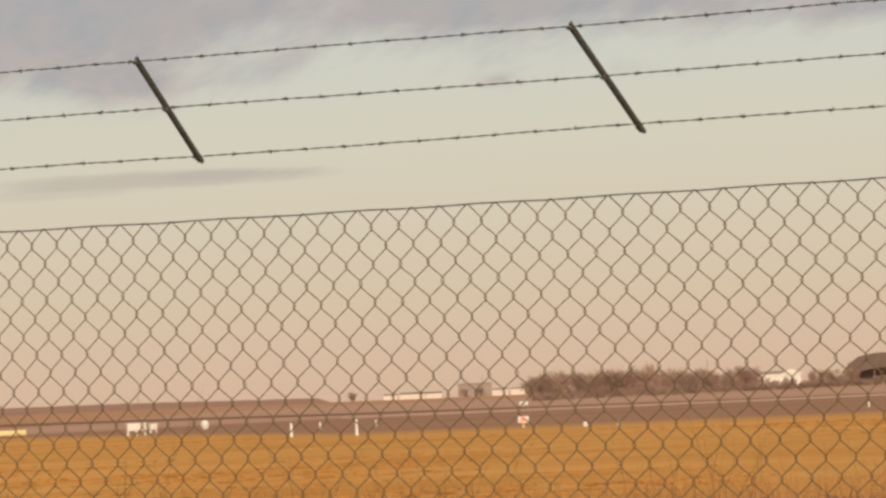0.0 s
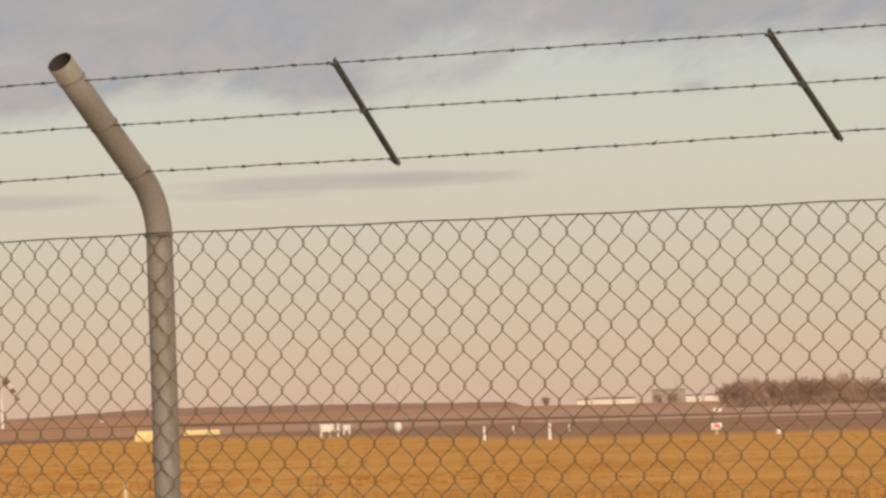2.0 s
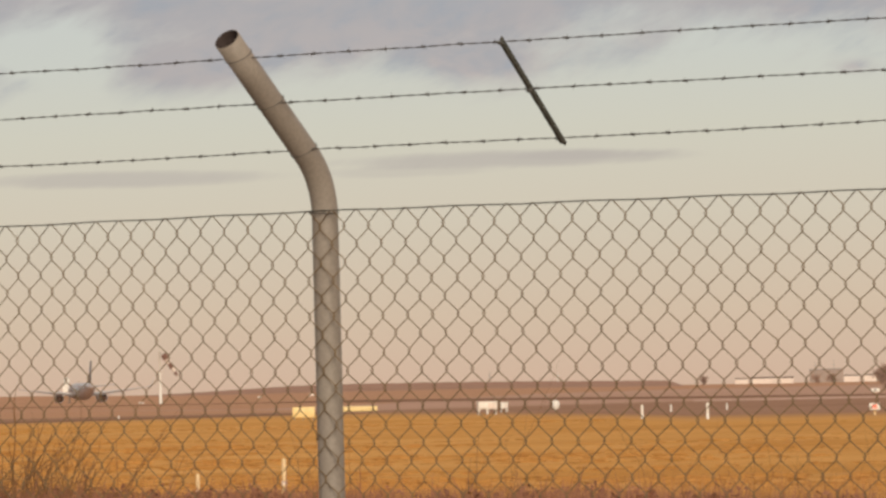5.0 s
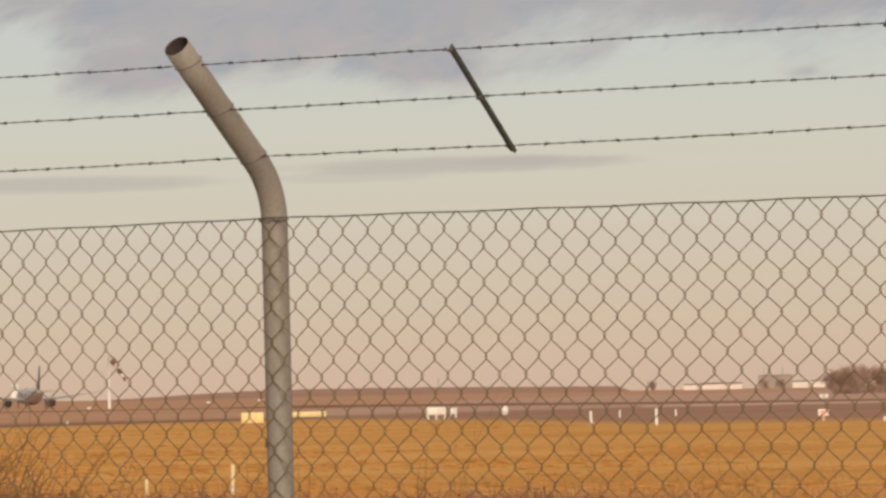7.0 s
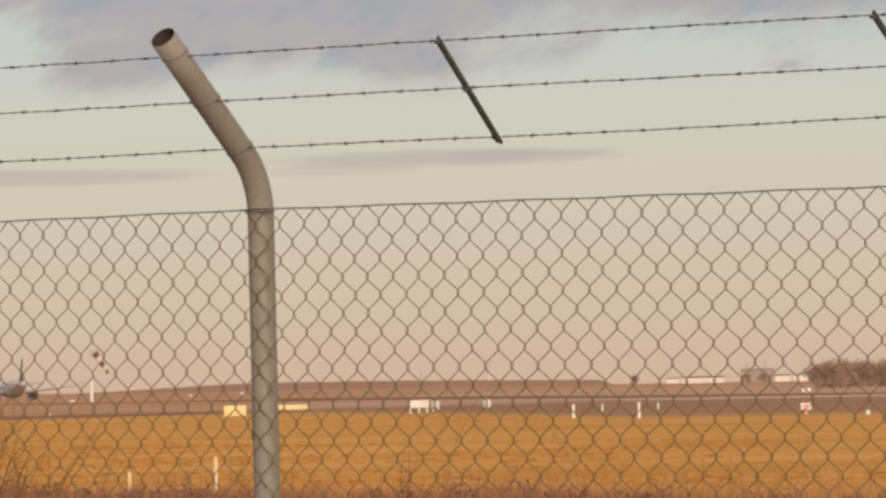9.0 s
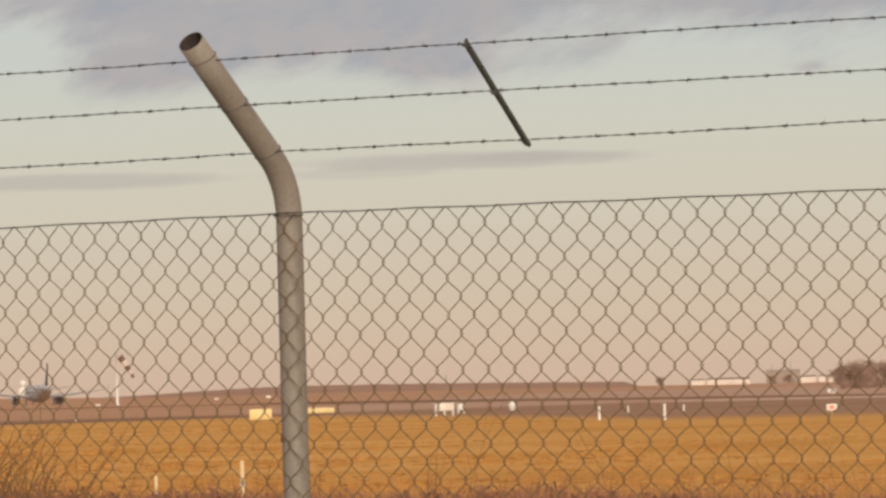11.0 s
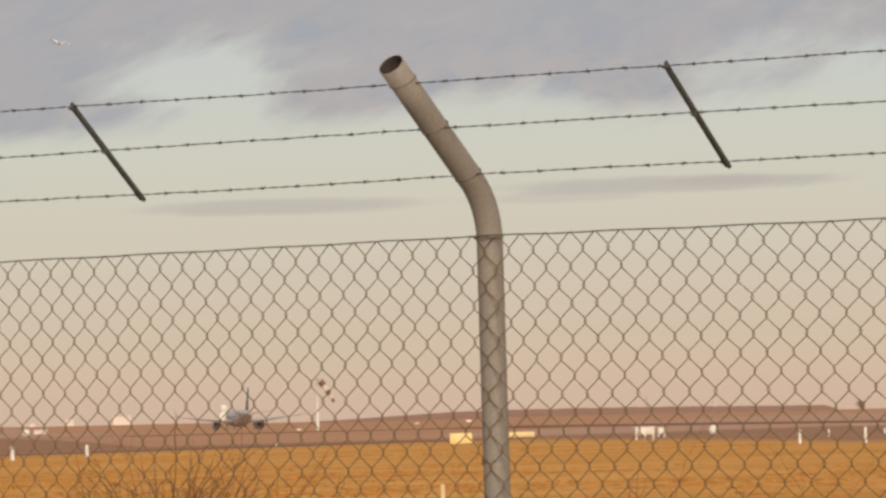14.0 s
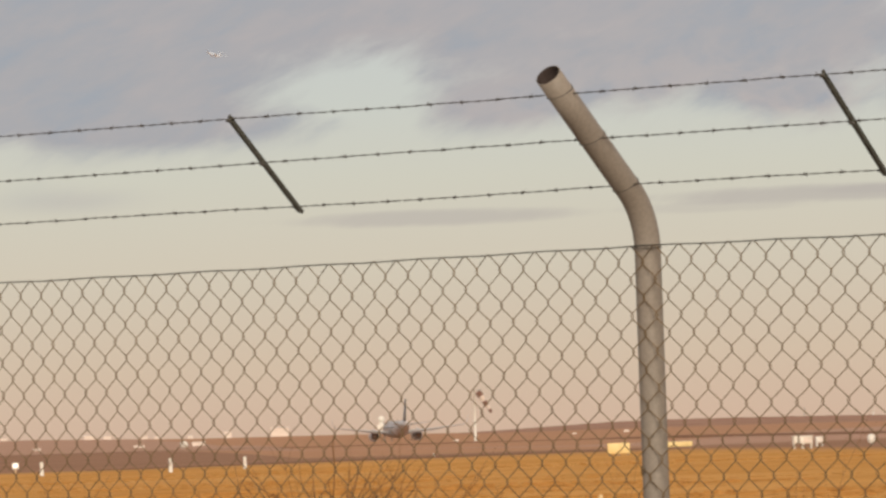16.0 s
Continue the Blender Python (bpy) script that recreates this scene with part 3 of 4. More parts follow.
def build_sign(bearing, distance, width, height, lift, name, label, panels):
    """A low sign board on short legs, its face in plain panels."""
    t = thing(name, label, "airfield sign", spot(bearing, distance), facing(bearing))
    bm = bmesh.new()
    box(bm, (width, 0.18, height), (0, 0, lift + height / 2), 0.02)
    part("casing", bm, YELLOW, t)
    for i in range(panels):
        bm = bmesh.new()
        w = width / panels
        box(bm, (w * 0.88, 0.012, height * 0.78), (-width / 2 + w * (i + 0.5), -0.094, lift + height / 2), 0.003)
        part("face", bm, YELLOW, t)
    for s in (-0.42, 0.0, 0.42):
        bm = bmesh.new()
        tube(bm, [(s * width, 0, -0.05), (s * width, 0, lift + 0.02)], 0.035, 8)
        part("leg", bm, GREY, t)


build_sign(38.590, 385, 1.38, 0.66, 0.12, "direction_sign", "squarish pale yellow airfield sign on short legs", 2)
build_sign(38.075, 478, 2.75, 0.40, 0.14, "direction_sign", "long low yellow airfield sign on short legs", 4)


def build_cabinet(bearing, distance, width, height, legs, label):
    t = thing("equipment_cabinet", label, "cabinet", spot(bearing, distance), facing(bearing, 12), "white cabinets by the taxiway")
    bm = bmesh.new()
    box(bm, (width, 0.5, height * 0.55), (0, 0, height * 0.72), 0.025)
    part("housing", bm, WHITE, t)
    bm = bmesh.new()
    box(bm, (width + 0.08, 0.6, 0.05), (0, 0, height + 0.02), 0.015)
    part("lid", bm, WHITE, t)
    for i in range(legs):
        x = -width / 2 + 0.06 + (width - 0.12) * i / max(1, legs - 1)
        bm = bmesh.new()
        box(bm, (0.09, 0.4, height * 0.5), (x, 0, height * 0.22), 0.01)
        part("leg", bm, WHITE, t)
    for i in range(2):
        bm = bmesh.new()
        box(bm, (width * 0.4, 0.015, height * 0.4), (width * (i - 0.5) * 0.46, -0.258, height * 0.72), 0.004)
        part("door", bm, PALE_WALL if i else WHITE, t)


build_cabinet(36.90, 381, 1.18, 0.80, 3, "white equipment cabinet on legs by the taxiway")
build_cabinet(36.745, 410, 0.48, 0.66, 2, "small white equipment cabinet on legs by the taxiway")


def build_drum(bearing, distance, width, height):
    t = thing("beacon_housing", "rounded white beacon housing on a short foot", "beacon", spot(bearing, distance), 0)
    bm = bmesh.new()
    prof = [(0.25, 0.0), (0.4, 0.12), (0.5, 0.3), (0.5, 0.62), (0.42, 0.84), (0.25, 0.96), (0.04, 1.0)]
    tube(bm, [(0, 0, 0.12 + height * z) for _, z in prof], [width * r for r, _ in prof], 16)
    part("shell", bm, WHITE, t)
    bm = bmesh.new()
    tube(bm, [(0, 0, -0.05), (0, 0, 0.14)], width * 0.2, 10)
    part("foot", bm, GREY, t)


build_drum(36.267, 418, 0.54, 0.62)
build_drum(42.589, 1210, 1.6, 1.3)


def build_lamp(bearing, distance, width, height, lift, mat, label):
    t = thing("approach_light", label, "airfield light", spot(bearing, distance), facing(bearing))
    bm = bmesh.new()
    box(bm, (width, 0.22, height), (0, 0, lift + height / 2), 0.03)
    part("housing", bm, WHITE, t)
    bm = bmesh.new()
    bmesh.ops.create_uvsphere(bm, u_segments=14, v_segments=8, radius=height * 0.31,
                              matrix=Matrix.Translation((0, -0.11, lift + height * 0.55)) @ Matrix.Diagonal((1.3, 0.5, 1, 1)))
    part("lens", bm, mat, t, "grey unlit lens" if mat is GREY else "glowing lens")
    bm = bmesh.new()
    tube(bm, [(0, 0, -0.05), (0, 0, lift + 0.02)], 0.06, 8)
    part("stem", bm, CREAM, t, "cream stem")


build_lamp(33.334, 268, 0.47, 0.30, 0.25, RED_LAMP, "white light unit with a red lamp on a short stem")
build_lamp(33.326, 600, 0.85, 0.36, 0.2, GREY, "unlit white approach light unit on a stem")
build_lamp(44.143, 440, 0.48, 0.46, 0.3, WHITE_LAMP, "bright white approach light on a stem")


def build_windsock(bearing, distance):
    t = thing("windsock", "limp red and white windsock on a white pole", "windsock", spot(bearing, distance), facing(bearing))
    h = 7.1
    bm = bmesh.new()
    tube(bm, [(0, 0, -0.1), (0, 0, 3.0), (0, 0, h)], [0.2, 0.17, 0.12], 10)
    part("pole", bm, WHITE, t)
    bm = bmesh.new()
    loop = [(0.55 + 0.42 * math.cos(a) * 0.7, 0.42 * math.sin(a), h - 0.35 + 0.30 * math.cos(a)) for a in (2 * math.pi * k / 16 for k in range(17))]
    tube(bm, loop, 0.05, 6, (1, 0, 0.6), caps=False)
    tube(bm, [(0, 0, h - 0.1), (0.35, 0, h - 0.2)], 0.05, 6)
    part("swivel_ring", bm, GREY, t)
    # five bands of cloth that droop from the ring
    way = [Vector((0.5, 0, h - 0.4)), Vector((0.95, 0, h - 1.0)), Vector((1.35, 0, h - 1.7)), Vector((1.7, 0, h - 2.3)), Vector((2.05, 0, h - 2.8)), Vector((2.3, 0, h - 3.3))]
    for i in range(5):
        bm = bmesh.new()
        r0, r1 = 0.48 - 0.06 * i, 0.48 - 0.06 * (i + 1)
        a, b = way[i], way[i + 1]
        tube(bm, [a, a.lerp(b, 0.35), a.lerp(b, 0.7), b], [r0, r0 * 0.86, r1 * 1.08, r1], 12, (0, 1, 0), caps=False)
        part("cloth_band", bm, SOCK_PALE if i % 2 else SOCK_RED, t, "pale band" if i % 2 else "faded red band")


build_windsock(39.903, 850)

# ---- the aircraft ----


def oval(x, cy, cz, ry, rz, n=24):
    return [Vector((x, cy + ry * math.cos(2 * math.pi * k / n), cz + rz * math.sin(2 * math.pi * k / n))) for k in range(n)]


def wing_ring(p, chord, thick, n=14):
    """An aerofoil section round p, its chord along x, nose towards +x."""
    out = []
    for k in range(n):
        a = 2 * math.pi * k / n
        out.append(Vector((p[0] + chord * 0.5 * math.cos(a), p[1], p[2] + thick * chord * 0.5 * math.sin(a) * (1.15 - 0.35 * math.cos(a - math.pi)))))
    return out


def build_aircraft(bearing, distance, heading, lift=0.0):
    """A twin-engined airliner that rolls out after landing; nose along +x."""
    t = thing("airliner", "white twin-engined airliner with a dark tail fin rolling on the runway", "aircraft",
              spot(bearing, distance, lift), 90 + heading)
    axis = 4.1
    stations = [(18.7, -0.45, 0.05), (18.4, -0.38, 0.55), (17.6, -0.25, 1.05), (16.2, -0.08, 1.55), (14.2, 0.0, 1.93), (11.5, 0, 2.0), (4, 0, 2.0), (-5, 0, 2.0),
                (-9, 0.12, 1.92), (-12.5, 0.45, 1.55), (-15.5, 0.8, 1.05), (-17.6, 1.05, 0.62), (-18.7, 1.2, 0.32)]
    bm = bmesh.new()
    loft(bm, [oval(x, 0, axis + dz, r, r * 1.04, 28) for x, dz, r in stations])
    body = part("fuselage", bm, SKIN, t)
    bm = bmesh.new()
    loft(bm, [oval(x, 0, axis - 1.35, ry, rz, 20) for x, ry, rz in ((6.2, 0.3, 0.2), (5, 1.6, 0.75), (2.5, 2.0, 1.0), (-2.0, 2.0, 1.0), (-4.8, 1.5, 0.7), (-6.2, 0.3, 0.2))])
    part("belly_fairing", bm, BELLY, body)
    for i in range(26):
        for s in (-1, 1):
            bm = bmesh.new()
            box(bm, (0.26, 0.03, 0.36), (12.2 - i * 0.86, s * 1.985, axis + 0.35), 0.01)
            part("window", bm, GLASS, body)
    for s in (-1, 1):
        bm = bmesh.new()
        loft(bm, [wing_ring((2.6, s * 1.4, axis - 1.0), 7.2, 0.14), wing_ring((0.2, s * 6.3, axis - 0.55), 4.6, 0.12),
                  wing_ring((-2.6, s * 12.0, axis + 0.05), 2.8, 0.11), wing_ring((-4.9, s * 16.9, axis + 0.65), 1.6, 0.10)])
        wing = part("wing", bm, BELLY, t)
        bm = bmesh.new()
        loft(bm, [wing_ring((-4.9, s * 16.88, axis + 0.62), 1.6, 0.10), wing_ring((-5.4, s * 17.5, axis + 1.3), 1.2, 0.09), wing_ring((-6.3, s * 17.85, axis + 3.0), 0.5, 0.09)])
        part("winglet", bm, BELLY, wing)
        bm = bmesh.new()
        loft(bm, [wing_ring((-2.3, s * 2.2, axis - 1.25), 1.5, 0.12), wing_ring((-3.0, s * 6.2, axis - 1.0), 1.3, 0.12), wing_ring((-4.2, s * 11.2, axis - 0.3), 1.0, 0.12)])
        part("flap", bm, BELLY, wing)
        # engine: a hollow cowl, the core in it and a pylon
        cx, cy, cz = 3.2, s * 5.75, axis - 1.9
        bm = bmesh.new()
        prof = [(2.0, 0.95), (2.25, 1.12), (1.4, 1.27), (-0.3, 1.22), (-1.6, 0.98), (-1.55, 0.9), (-0.2, 0.98)]
        loft(bm, [oval(cx + x, cy, cz, r, r, 22) for x, r in prof], close=False)
        engine = part("engine", bm, NACELLE, t)
        bm = bmesh.new()
        loft(bm, [oval(cx + x, cy, cz, r, r, 18) for x, r in ((1.2, 0.97), (-0.4, 0.9), (-1.3, 0.62), (-2.4, 0.42), (-3.0, 0.08))])
        part("exhaust_core", bm, ENGINE_DARK, engine, "dark exhaust core")
        bm = bmesh.new()
        box(bm, (3.6, 0.25, 1.1), (cx - 1.0, cy, cz + 1.35), 0.06, Matrix.Rotation(radians(-8), 4, "Y"))
        part("pylon", bm, NACELLE, engine)
        bm = bmesh.new()
        loft(bm, [wing_ring((-15.2, s * 0.6, axis + 0.95), 3.6, 0.10), wing_ring((-17.5, s * 6.2, axis + 1.55), 1.4, 0.09)])
        part("tailplane", bm, BELLY, t)
        # main gear with two wheels
        bm = bmesh.new()
        tube(bm, [(-1.2, s * 3.5, axis - 1.2), (-1.3, s * 3.75, 0.75), (-1.3, s * 3.8, 0.55)], [0.2, 0.16, 0.16], 10)
        tube(bm, [(-1.3, s * 3.3, 0.58), (-1.3, s * 4.3, 0.58)], 0.1, 8)
        gear = part("main_gear", bm, GREY, t)
        for o in (-0.46, 0.46):
            build_wheel(gear, -1.3, s * 3.8 + o, 0.58, 0.58, 0.4)
    bm = bmesh.new()
    tube(bm, [(11.4, 0, axis - 1.5), (11.6, 0, 0.5)], 0.12, 10)
    tube(bm, [(11.6, -0.35, 0.4), (11.6, 0.35, 0.4)], 0.08, 8)
    nose = part("nose_gear", bm, GREY, t)
    for o in (-0.27, 0.27):
        build_wheel(nose, 11.6, o, 0.4, 0.4, 0.24)
    # the fin, lofted upwards
    bm = bmesh.new()
    rings = []
    for z, x, c in ((axis + 1.2, -13.2, 6.6), (axis + 2.4, -14.3, 5.0), (axis + 7.7, -17.6, 2.4)):
        rings.append([Vector((x + c * 0.5 * math.cos(a), c * 0.045 * math.sin(a), z)) for a in (2 * math.pi * k / 14 for k in range(14))])
    loft(bm, rings)
    part("tail_fin", bm, FIN, t, "dark livery tail fin")


def build_wheel(gear, x, y, z, r, width):
    bm = bmesh.new()
    prof = [(-0.5, 0.7), (-0.42, 0.95), (-0.2, 1.0), (0.2, 1.0), (0.42, 0.95), (0.5, 0.7)]
    loft(bm, [[Vector((x + r * k * math.cos(a), y + width * o, z + r * k * math.sin(a))) for a in (2 * math.pi * j / 18 for j in range(18))] for o, k in prof])
    part("wheel", bm, RUBBER, gear)


build_aircraft(40.62, 1620, 48.3, 0.07)


def build_jet(bearing, distance, height, turn):
    """A small white jet in the air, banked, with swept wings and two engines at its tail; nose along +x."""
    t = new("jet")
    t.empty_display_size = 0.1
    t.matrix_basis = Matrix.Translation(spot(bearing, distance) + Vector((0, 0, height))) @ pose(0, 0, 0, *turn)
    tagged(t, "small white jet flying far off under grey cloud", "aircraft")
    bm = bmesh.new()
    loft(bm, [oval(x, 0, dz, r, r * 1.05, 18) for x, dz, r in ((8.0, -0.2, 0.08), (7.4, -0.12, 0.5), (6.0, 0, 0.95), (3.0, 0, 1.1), (-2.5, 0, 1.1), (-5.5, 0.25, 0.75), (-8.0, 0.6, 0.15))])
    part("fuselage", bm, JET_WHITE, t)
    for s in (-1, 1):
        bm = bmesh.new()
        loft(bm, [wing_ring((0.6, s * 0.8, -0.6), 4.6, 0.13), wing_ring((-1.2, s * 4.5, 0.0), 2.4, 0.12), wing_ring((-3.0, s * 9.0, 2.0), 1.3, 0.11)])
        part("wing", bm, JET_WHITE, t)
        bm = bmesh.new()
        loft(bm, [wing_ring((-7.6, 0, 3.3), 1.8, 0.1), wing_ring((-8.6, s * 3.1, 3.5), 0.9, 0.1)])
        part("tailplane", bm, JET_WHITE, t)
        bm = bmesh.new()
        loft(bm, [oval(-4.2 + x, s * 1.75, 0.55, r, r, 14) for x, r in ((1.6, 0.42), (1.2, 0.55), (-0.6, 0.55), (-1.6, 0.35))])
        part("engine", bm, NACELLE, t)
    bm = bmesh.new()
    loft(bm, [[Vector((x + c * 0.5 * math.cos(a), c * 0.05 * math.sin(a), z)) for a in (2 * math.pi * k / 12 for k in range(12))] for z, x, c in ((0.5, -6.0, 3.4), (3.4, -7.8, 1.9))])
    part("tail_fin", bm, JET_WHITE, t)


build_jet(42.19, 4300, 266.5, (10, -14, 164))

# ---- skyline: buildings, masts, trees ----


def build_shed(bearing, distance, width, depth, height, rise, wall, roof, label, windows=0, name="low_building", extra=0.0, category="building"):
    """A building with eaves, a pitched roof and a row of windows."""
    t = thing(name, label, category, spot(bearing, distance, -0.1), facing(bearing, extra))
    bm = bmesh.new()
    box(bm, (width, depth, height), (0, depth / 2, height / 2))
    part("wall", bm, wall, t, flat=True)
    bm = bmesh.new()
    o = min(0.25, width * 0.03)
    prof = [Vector((0, -o, height)), Vector((0, depth / 2, height + rise)), Vector((0, depth + o, height)), Vector((0, depth + o, height - 0.12)), Vector((0, -o, height - 0.12))]
    loft(bm, [[p + Vector((s * (width / 2 + o), 0, 0)) for p in prof] for s in (-1, 1)])
    part("roof", bm, roof, t, flat=True)
    for i in range(windows):
        x = -width / 2 + width * (i + 0.5) / windows
        bm = bmesh.new()
        box(bm, (width / windows * 0.5, 0.1, height * 0.3), (x, -0.02, height * 0.55))
        win = part("window", bm, GLASS, t, flat=True)
        bm = bmesh.new()
        box(bm, (width / windows * 0.6, 0.16, 0.08), (x, -0.05, height * 0.38))
        part("sill", bm, wall, win, flat=True)


build_shed(34.552, 3480, 7.3, 9, 2.9, 0.5, PALE_WALL, ROOF, "small white flat building on the skyline", 0)
build_shed(34.349, 3500, 14.6, 12, 3.2, 0.7, PALE_WALL, ROOF, "long white airport building with a dark roof edge", 0)
build_shed(34.149, 3510, 8.9, 10, 3.2, 0.7, PALE_WALL, ROOF, "white airport building with a dark roof edge", 0)
build_shed(33.770, 3600, 19.5, 16, 7.4, 0.6, DULL_WALL, DULL_WALL, "tall dull grey building above the bare scrub", 0)
build_shed(33.539, 3470, 8.6, 9, 3.6, 0.5, PALE_WALL, ROOF, "low white building before a taller grey one", 0)
build_shed(33.357, 3450, 9.9, 9, 3.6, 0.5, PALE_WALL, ROOF, "low white building beside bare bushes", 0)
build_shed(31.02, 1015, 5.2, 6, 2.1, 0.35, WHITE, DULL_WALL, "low white house behind bare bushes", 0)
build_shed(30.764, 1000, 6.0, 3.1, 1.85, 0.85, WHITE, WHITE, "white gabled shed with a pale roof", 0, extra=90)
# skyline specks towards the far apron
for b, d, w, h, lab in ((43.457, 3000, 4.9, 2.0, "pale apron building on the skyline"), (43.289, 2600, 3.2, 1.5, "small pale apron hut on the skyline"),
                        (42.526, 3000, 2.5, 1.6, "tiny white hut on the far apron"), (42.182, 3000, 3.6, 3.0, "pale square building on the skyline"),
                        (41.702, 3000, 8.5, 4.2, "long white apron building on the skyline"), (42.452, 1600, 3.4, 1.2, "white service hut beside the runway"),
                        (38.990, 1500, 1.0, 0.5, "tiny white hut on the brown field"), (38.511, 1500, 1.2, 0.6, "tiny white hut on the brown field"),
                        (40.081, 900, 0.74, 0.34, "low white box on the brown field"), (44.6, 3000, 7.0, 1.8, "pale apron building on the skyline"), (44.24, 3000, 3.4, 1.3, "small white hut on the skyline"), (42.95, 3000, 3.2, 1.5, "small white apron building on the skyline"),
                        (42.83, 2600, 2.4, 1.2, "tiny white hut on the far apron"), (43.0, 1500, 2.6, 0.7, "low white box beside the far taxiway"), (43.94, 1500, 1.8, 0.7, "low white box beside the far taxiway")):
    build_shed(b, d, w, w * 0.7, h, h * 0.12, PALE_WALL, PALE_WALL, lab, 0)


def build_radome(bearing, distance):
    t = thing("radar_station", "white radar dome on a pale station building", "radar station", spot(bearing, distance, -0.1), facing(bearing))
    bm = bmesh.new()
    box(bm, (7.1, 8, 5.0), (0, 0, 2.5), 0.1)
    part("wall", bm, WHITE, t, flat=True)
    bm = bmesh.new()
    tube(bm, [(-1.6, 0, 4.9), (-1.6, 0, 6.0)], 1.3, 14)
    part("drum", bm, WHITE, t)
    bm = bmesh.new()
    bmesh.ops.create_icosphere(bm, subdivisions=3, radius=1.7, matrix=Matrix.Translation((-1.6, 0, 7.3)))
    part("dome", bm, WHITE, t)


build_radome(40.735, 3000)


def build_hangar(bearing, distance):
    """A dark hall with a rounded, sloping roof over open bays."""
    t = thing("hangar", "dark brown hangar with a broad sloping roof", "hangar", spot(bearing, distance, -0.1), facing(bearing))
    bm = bmesh.new()
    outline = [(-8.0, 1.7), (-6.8, 3.0), (-5.2, 4.1), (-2.5, 4.55), (4.0, 4.7), (9.0, 4.4), (12.0, 3.0), (12.6, 1.7)]
    lower = [(x * 0.97, max(1.45, z - 2.4)) for x, z in outline][::-1]
    ring = outline + lower
    loft(bm, [[Vector((x, y, z)) for x, z in ring] for y in (0.0, 14.0)])
    part("roof", bm, ROOF, t, flat=True)
    bm = bmesh.new()
    box(bm, (18.5, 0.3, 3.2), (2.2, 6.0, 1.6))
    part("wall", bm, DULL_WALL, t, flat=True)
    for i in range(6):
        bm = bmesh.new()
        box(bm, (0.25, 0.25, 2.6), (-6.4 + i * 3.6, 0.4, 1.3))
        part("column", bm, ROOF, t, flat=True)


build_hangar(29.93, 1000)


def build_mast(bearing, distance, height, radius, mat=GREY):
    t = thing("mast", "thin lattice mast on the skyline", "mast", spot(bearing, distance), 0)
    bm = bmesh.new()
    tube(bm, [(0, 0, -0.1), (0, 0, height)], [radius, radius * 0.4], 6)
    part("pole", bm, mat, t)
    for k in (0.6, 0.8):
        bm = bmesh.new()
        tube(bm, [(-radius * 3, 0, height * k), (radius * 3, 0, height * k)], radius * 0.4, 5)
        part("crossarm", bm, mat, t)


build_mast(36.870, 2380, 6.2, 0.15)
build_mast(36.240, 2380, 5.4, 0.26, WHITE)
build_mast(31.620, 1300, 6.2, 0.10)
build_mast(33.70, 3400, 12.0, 0.22)
build_mast(33.87, 3400, 11.5, 0.20)


def crown_mesh(seed, width, height, count):
    """Bare winter twigs: sprays of thin slivers round the limb ends, thick in the middle and thin at the rim."""
    rnd = random.Random(seed)
    bm = bmesh.new()
    hubs = [(rnd.uniform(-0.5, 0.5) * width, rnd.uniform(-0.35, 0.35) * width, height * rnd.uniform(0.08, 0.82)) for _ in range(20)]
    for _ in range(count):
        h = rnd.choice(hubs)
        c = Vector((h[0] + rnd.gauss(0, width * 0.10), h[1] + rnd.gauss(0, width * 0.1), h[2] + rnd.gauss(0, height * 0.11)))
        if c.z < 0.05:
            continue
        way = Vector((rnd.gauss(0, 0.5), rnd.gauss(0, 0.5), rnd.uniform(0.2, 1.0))).normalized() * rnd.uniform(0.15, 0.5)
        side = way.cross(Vector((rnd.gauss(0, 1), rnd.gauss(0, 1), 0.1))).normalized() * rnd.uniform(0.03, 0.08)
        bm.faces.new([bm.verts.new(c - side), bm.verts.new(c + side), bm.verts.new(c + way)])
    return mesh_of("crown", bm, CROWN, True)


def trunk_mesh(seed, width, height):
    rnd = random.Random(seed)
    bm = bmesh.new()
    for _ in range(6):
        x, y = rnd.gauss(0, 0.1) * width, rnd.gauss(0, 0.1) * width
        ex, ey, ez = rnd.uniform(-0.45, 0.45) * width, rnd.uniform(-0.3, 0.3) * width, height * rnd.uniform(0.6, 0.95)
        pts = [(x, y, -0.1), (x + ex * 0.25, y + ey * 0.25, ez * 0.4), (x + ex * 0.6, y + ey * 0.6, ez * 0.75), (x + ex, y + ey, ez)]
        tube(bm, pts, [0.09, 0.07, 0.04, 0.015], 5)
    return mesh_of("trunk", bm, BARK)


TREES = [(trunk_mesh(s, 3.6, h), crown_mesh(s, 3.6, h, 1900)) for s, h in ((1, 3.0), (2, 3.4), (3, 3.9), (4, 2.6), (5, 4.3))]


def build_tree(bearing, distance, which, size, turn, label, group):
    t = thing("bush", label, "bush", spot(bearing, distance), turn, group)
    for data in TREES[which]:
        ob = new(data.name, data)
        ob.parent = t
        ob.scale = (size, size, size)


rnd = random.Random(11)
for i in range(30):
    b = 33.22 - i * 0.082 + rnd.uniform(-0.03, 0.03)
    big = 2 if 32.4 < b < 33.0 else rnd.choice((0, 1, 1, 4, 3))
    build_tree(b, 890 + rnd.uniform(-20, 40), big, rnd.uniform(0.78, 1.0) if b > 31.2 else 0.3 if b > 30.65 else 0.5, rnd.uniform(0, 360), "bare brown winter bush in a hedge by the runway", "hedge of bare bushes")
for i in range(56):
    b = 33.20 - i * 0.062 + rnd.uniform(-0.02, 0.02)
    build_tree(b, 702 + rnd.uniform(-8, 14), rnd.choice((0, 1, 3)), rnd.uniform(0.24, 0.36), rnd.uniform(0, 360), "low bare scrub bush along the runway edge", "low scrub along the runway")
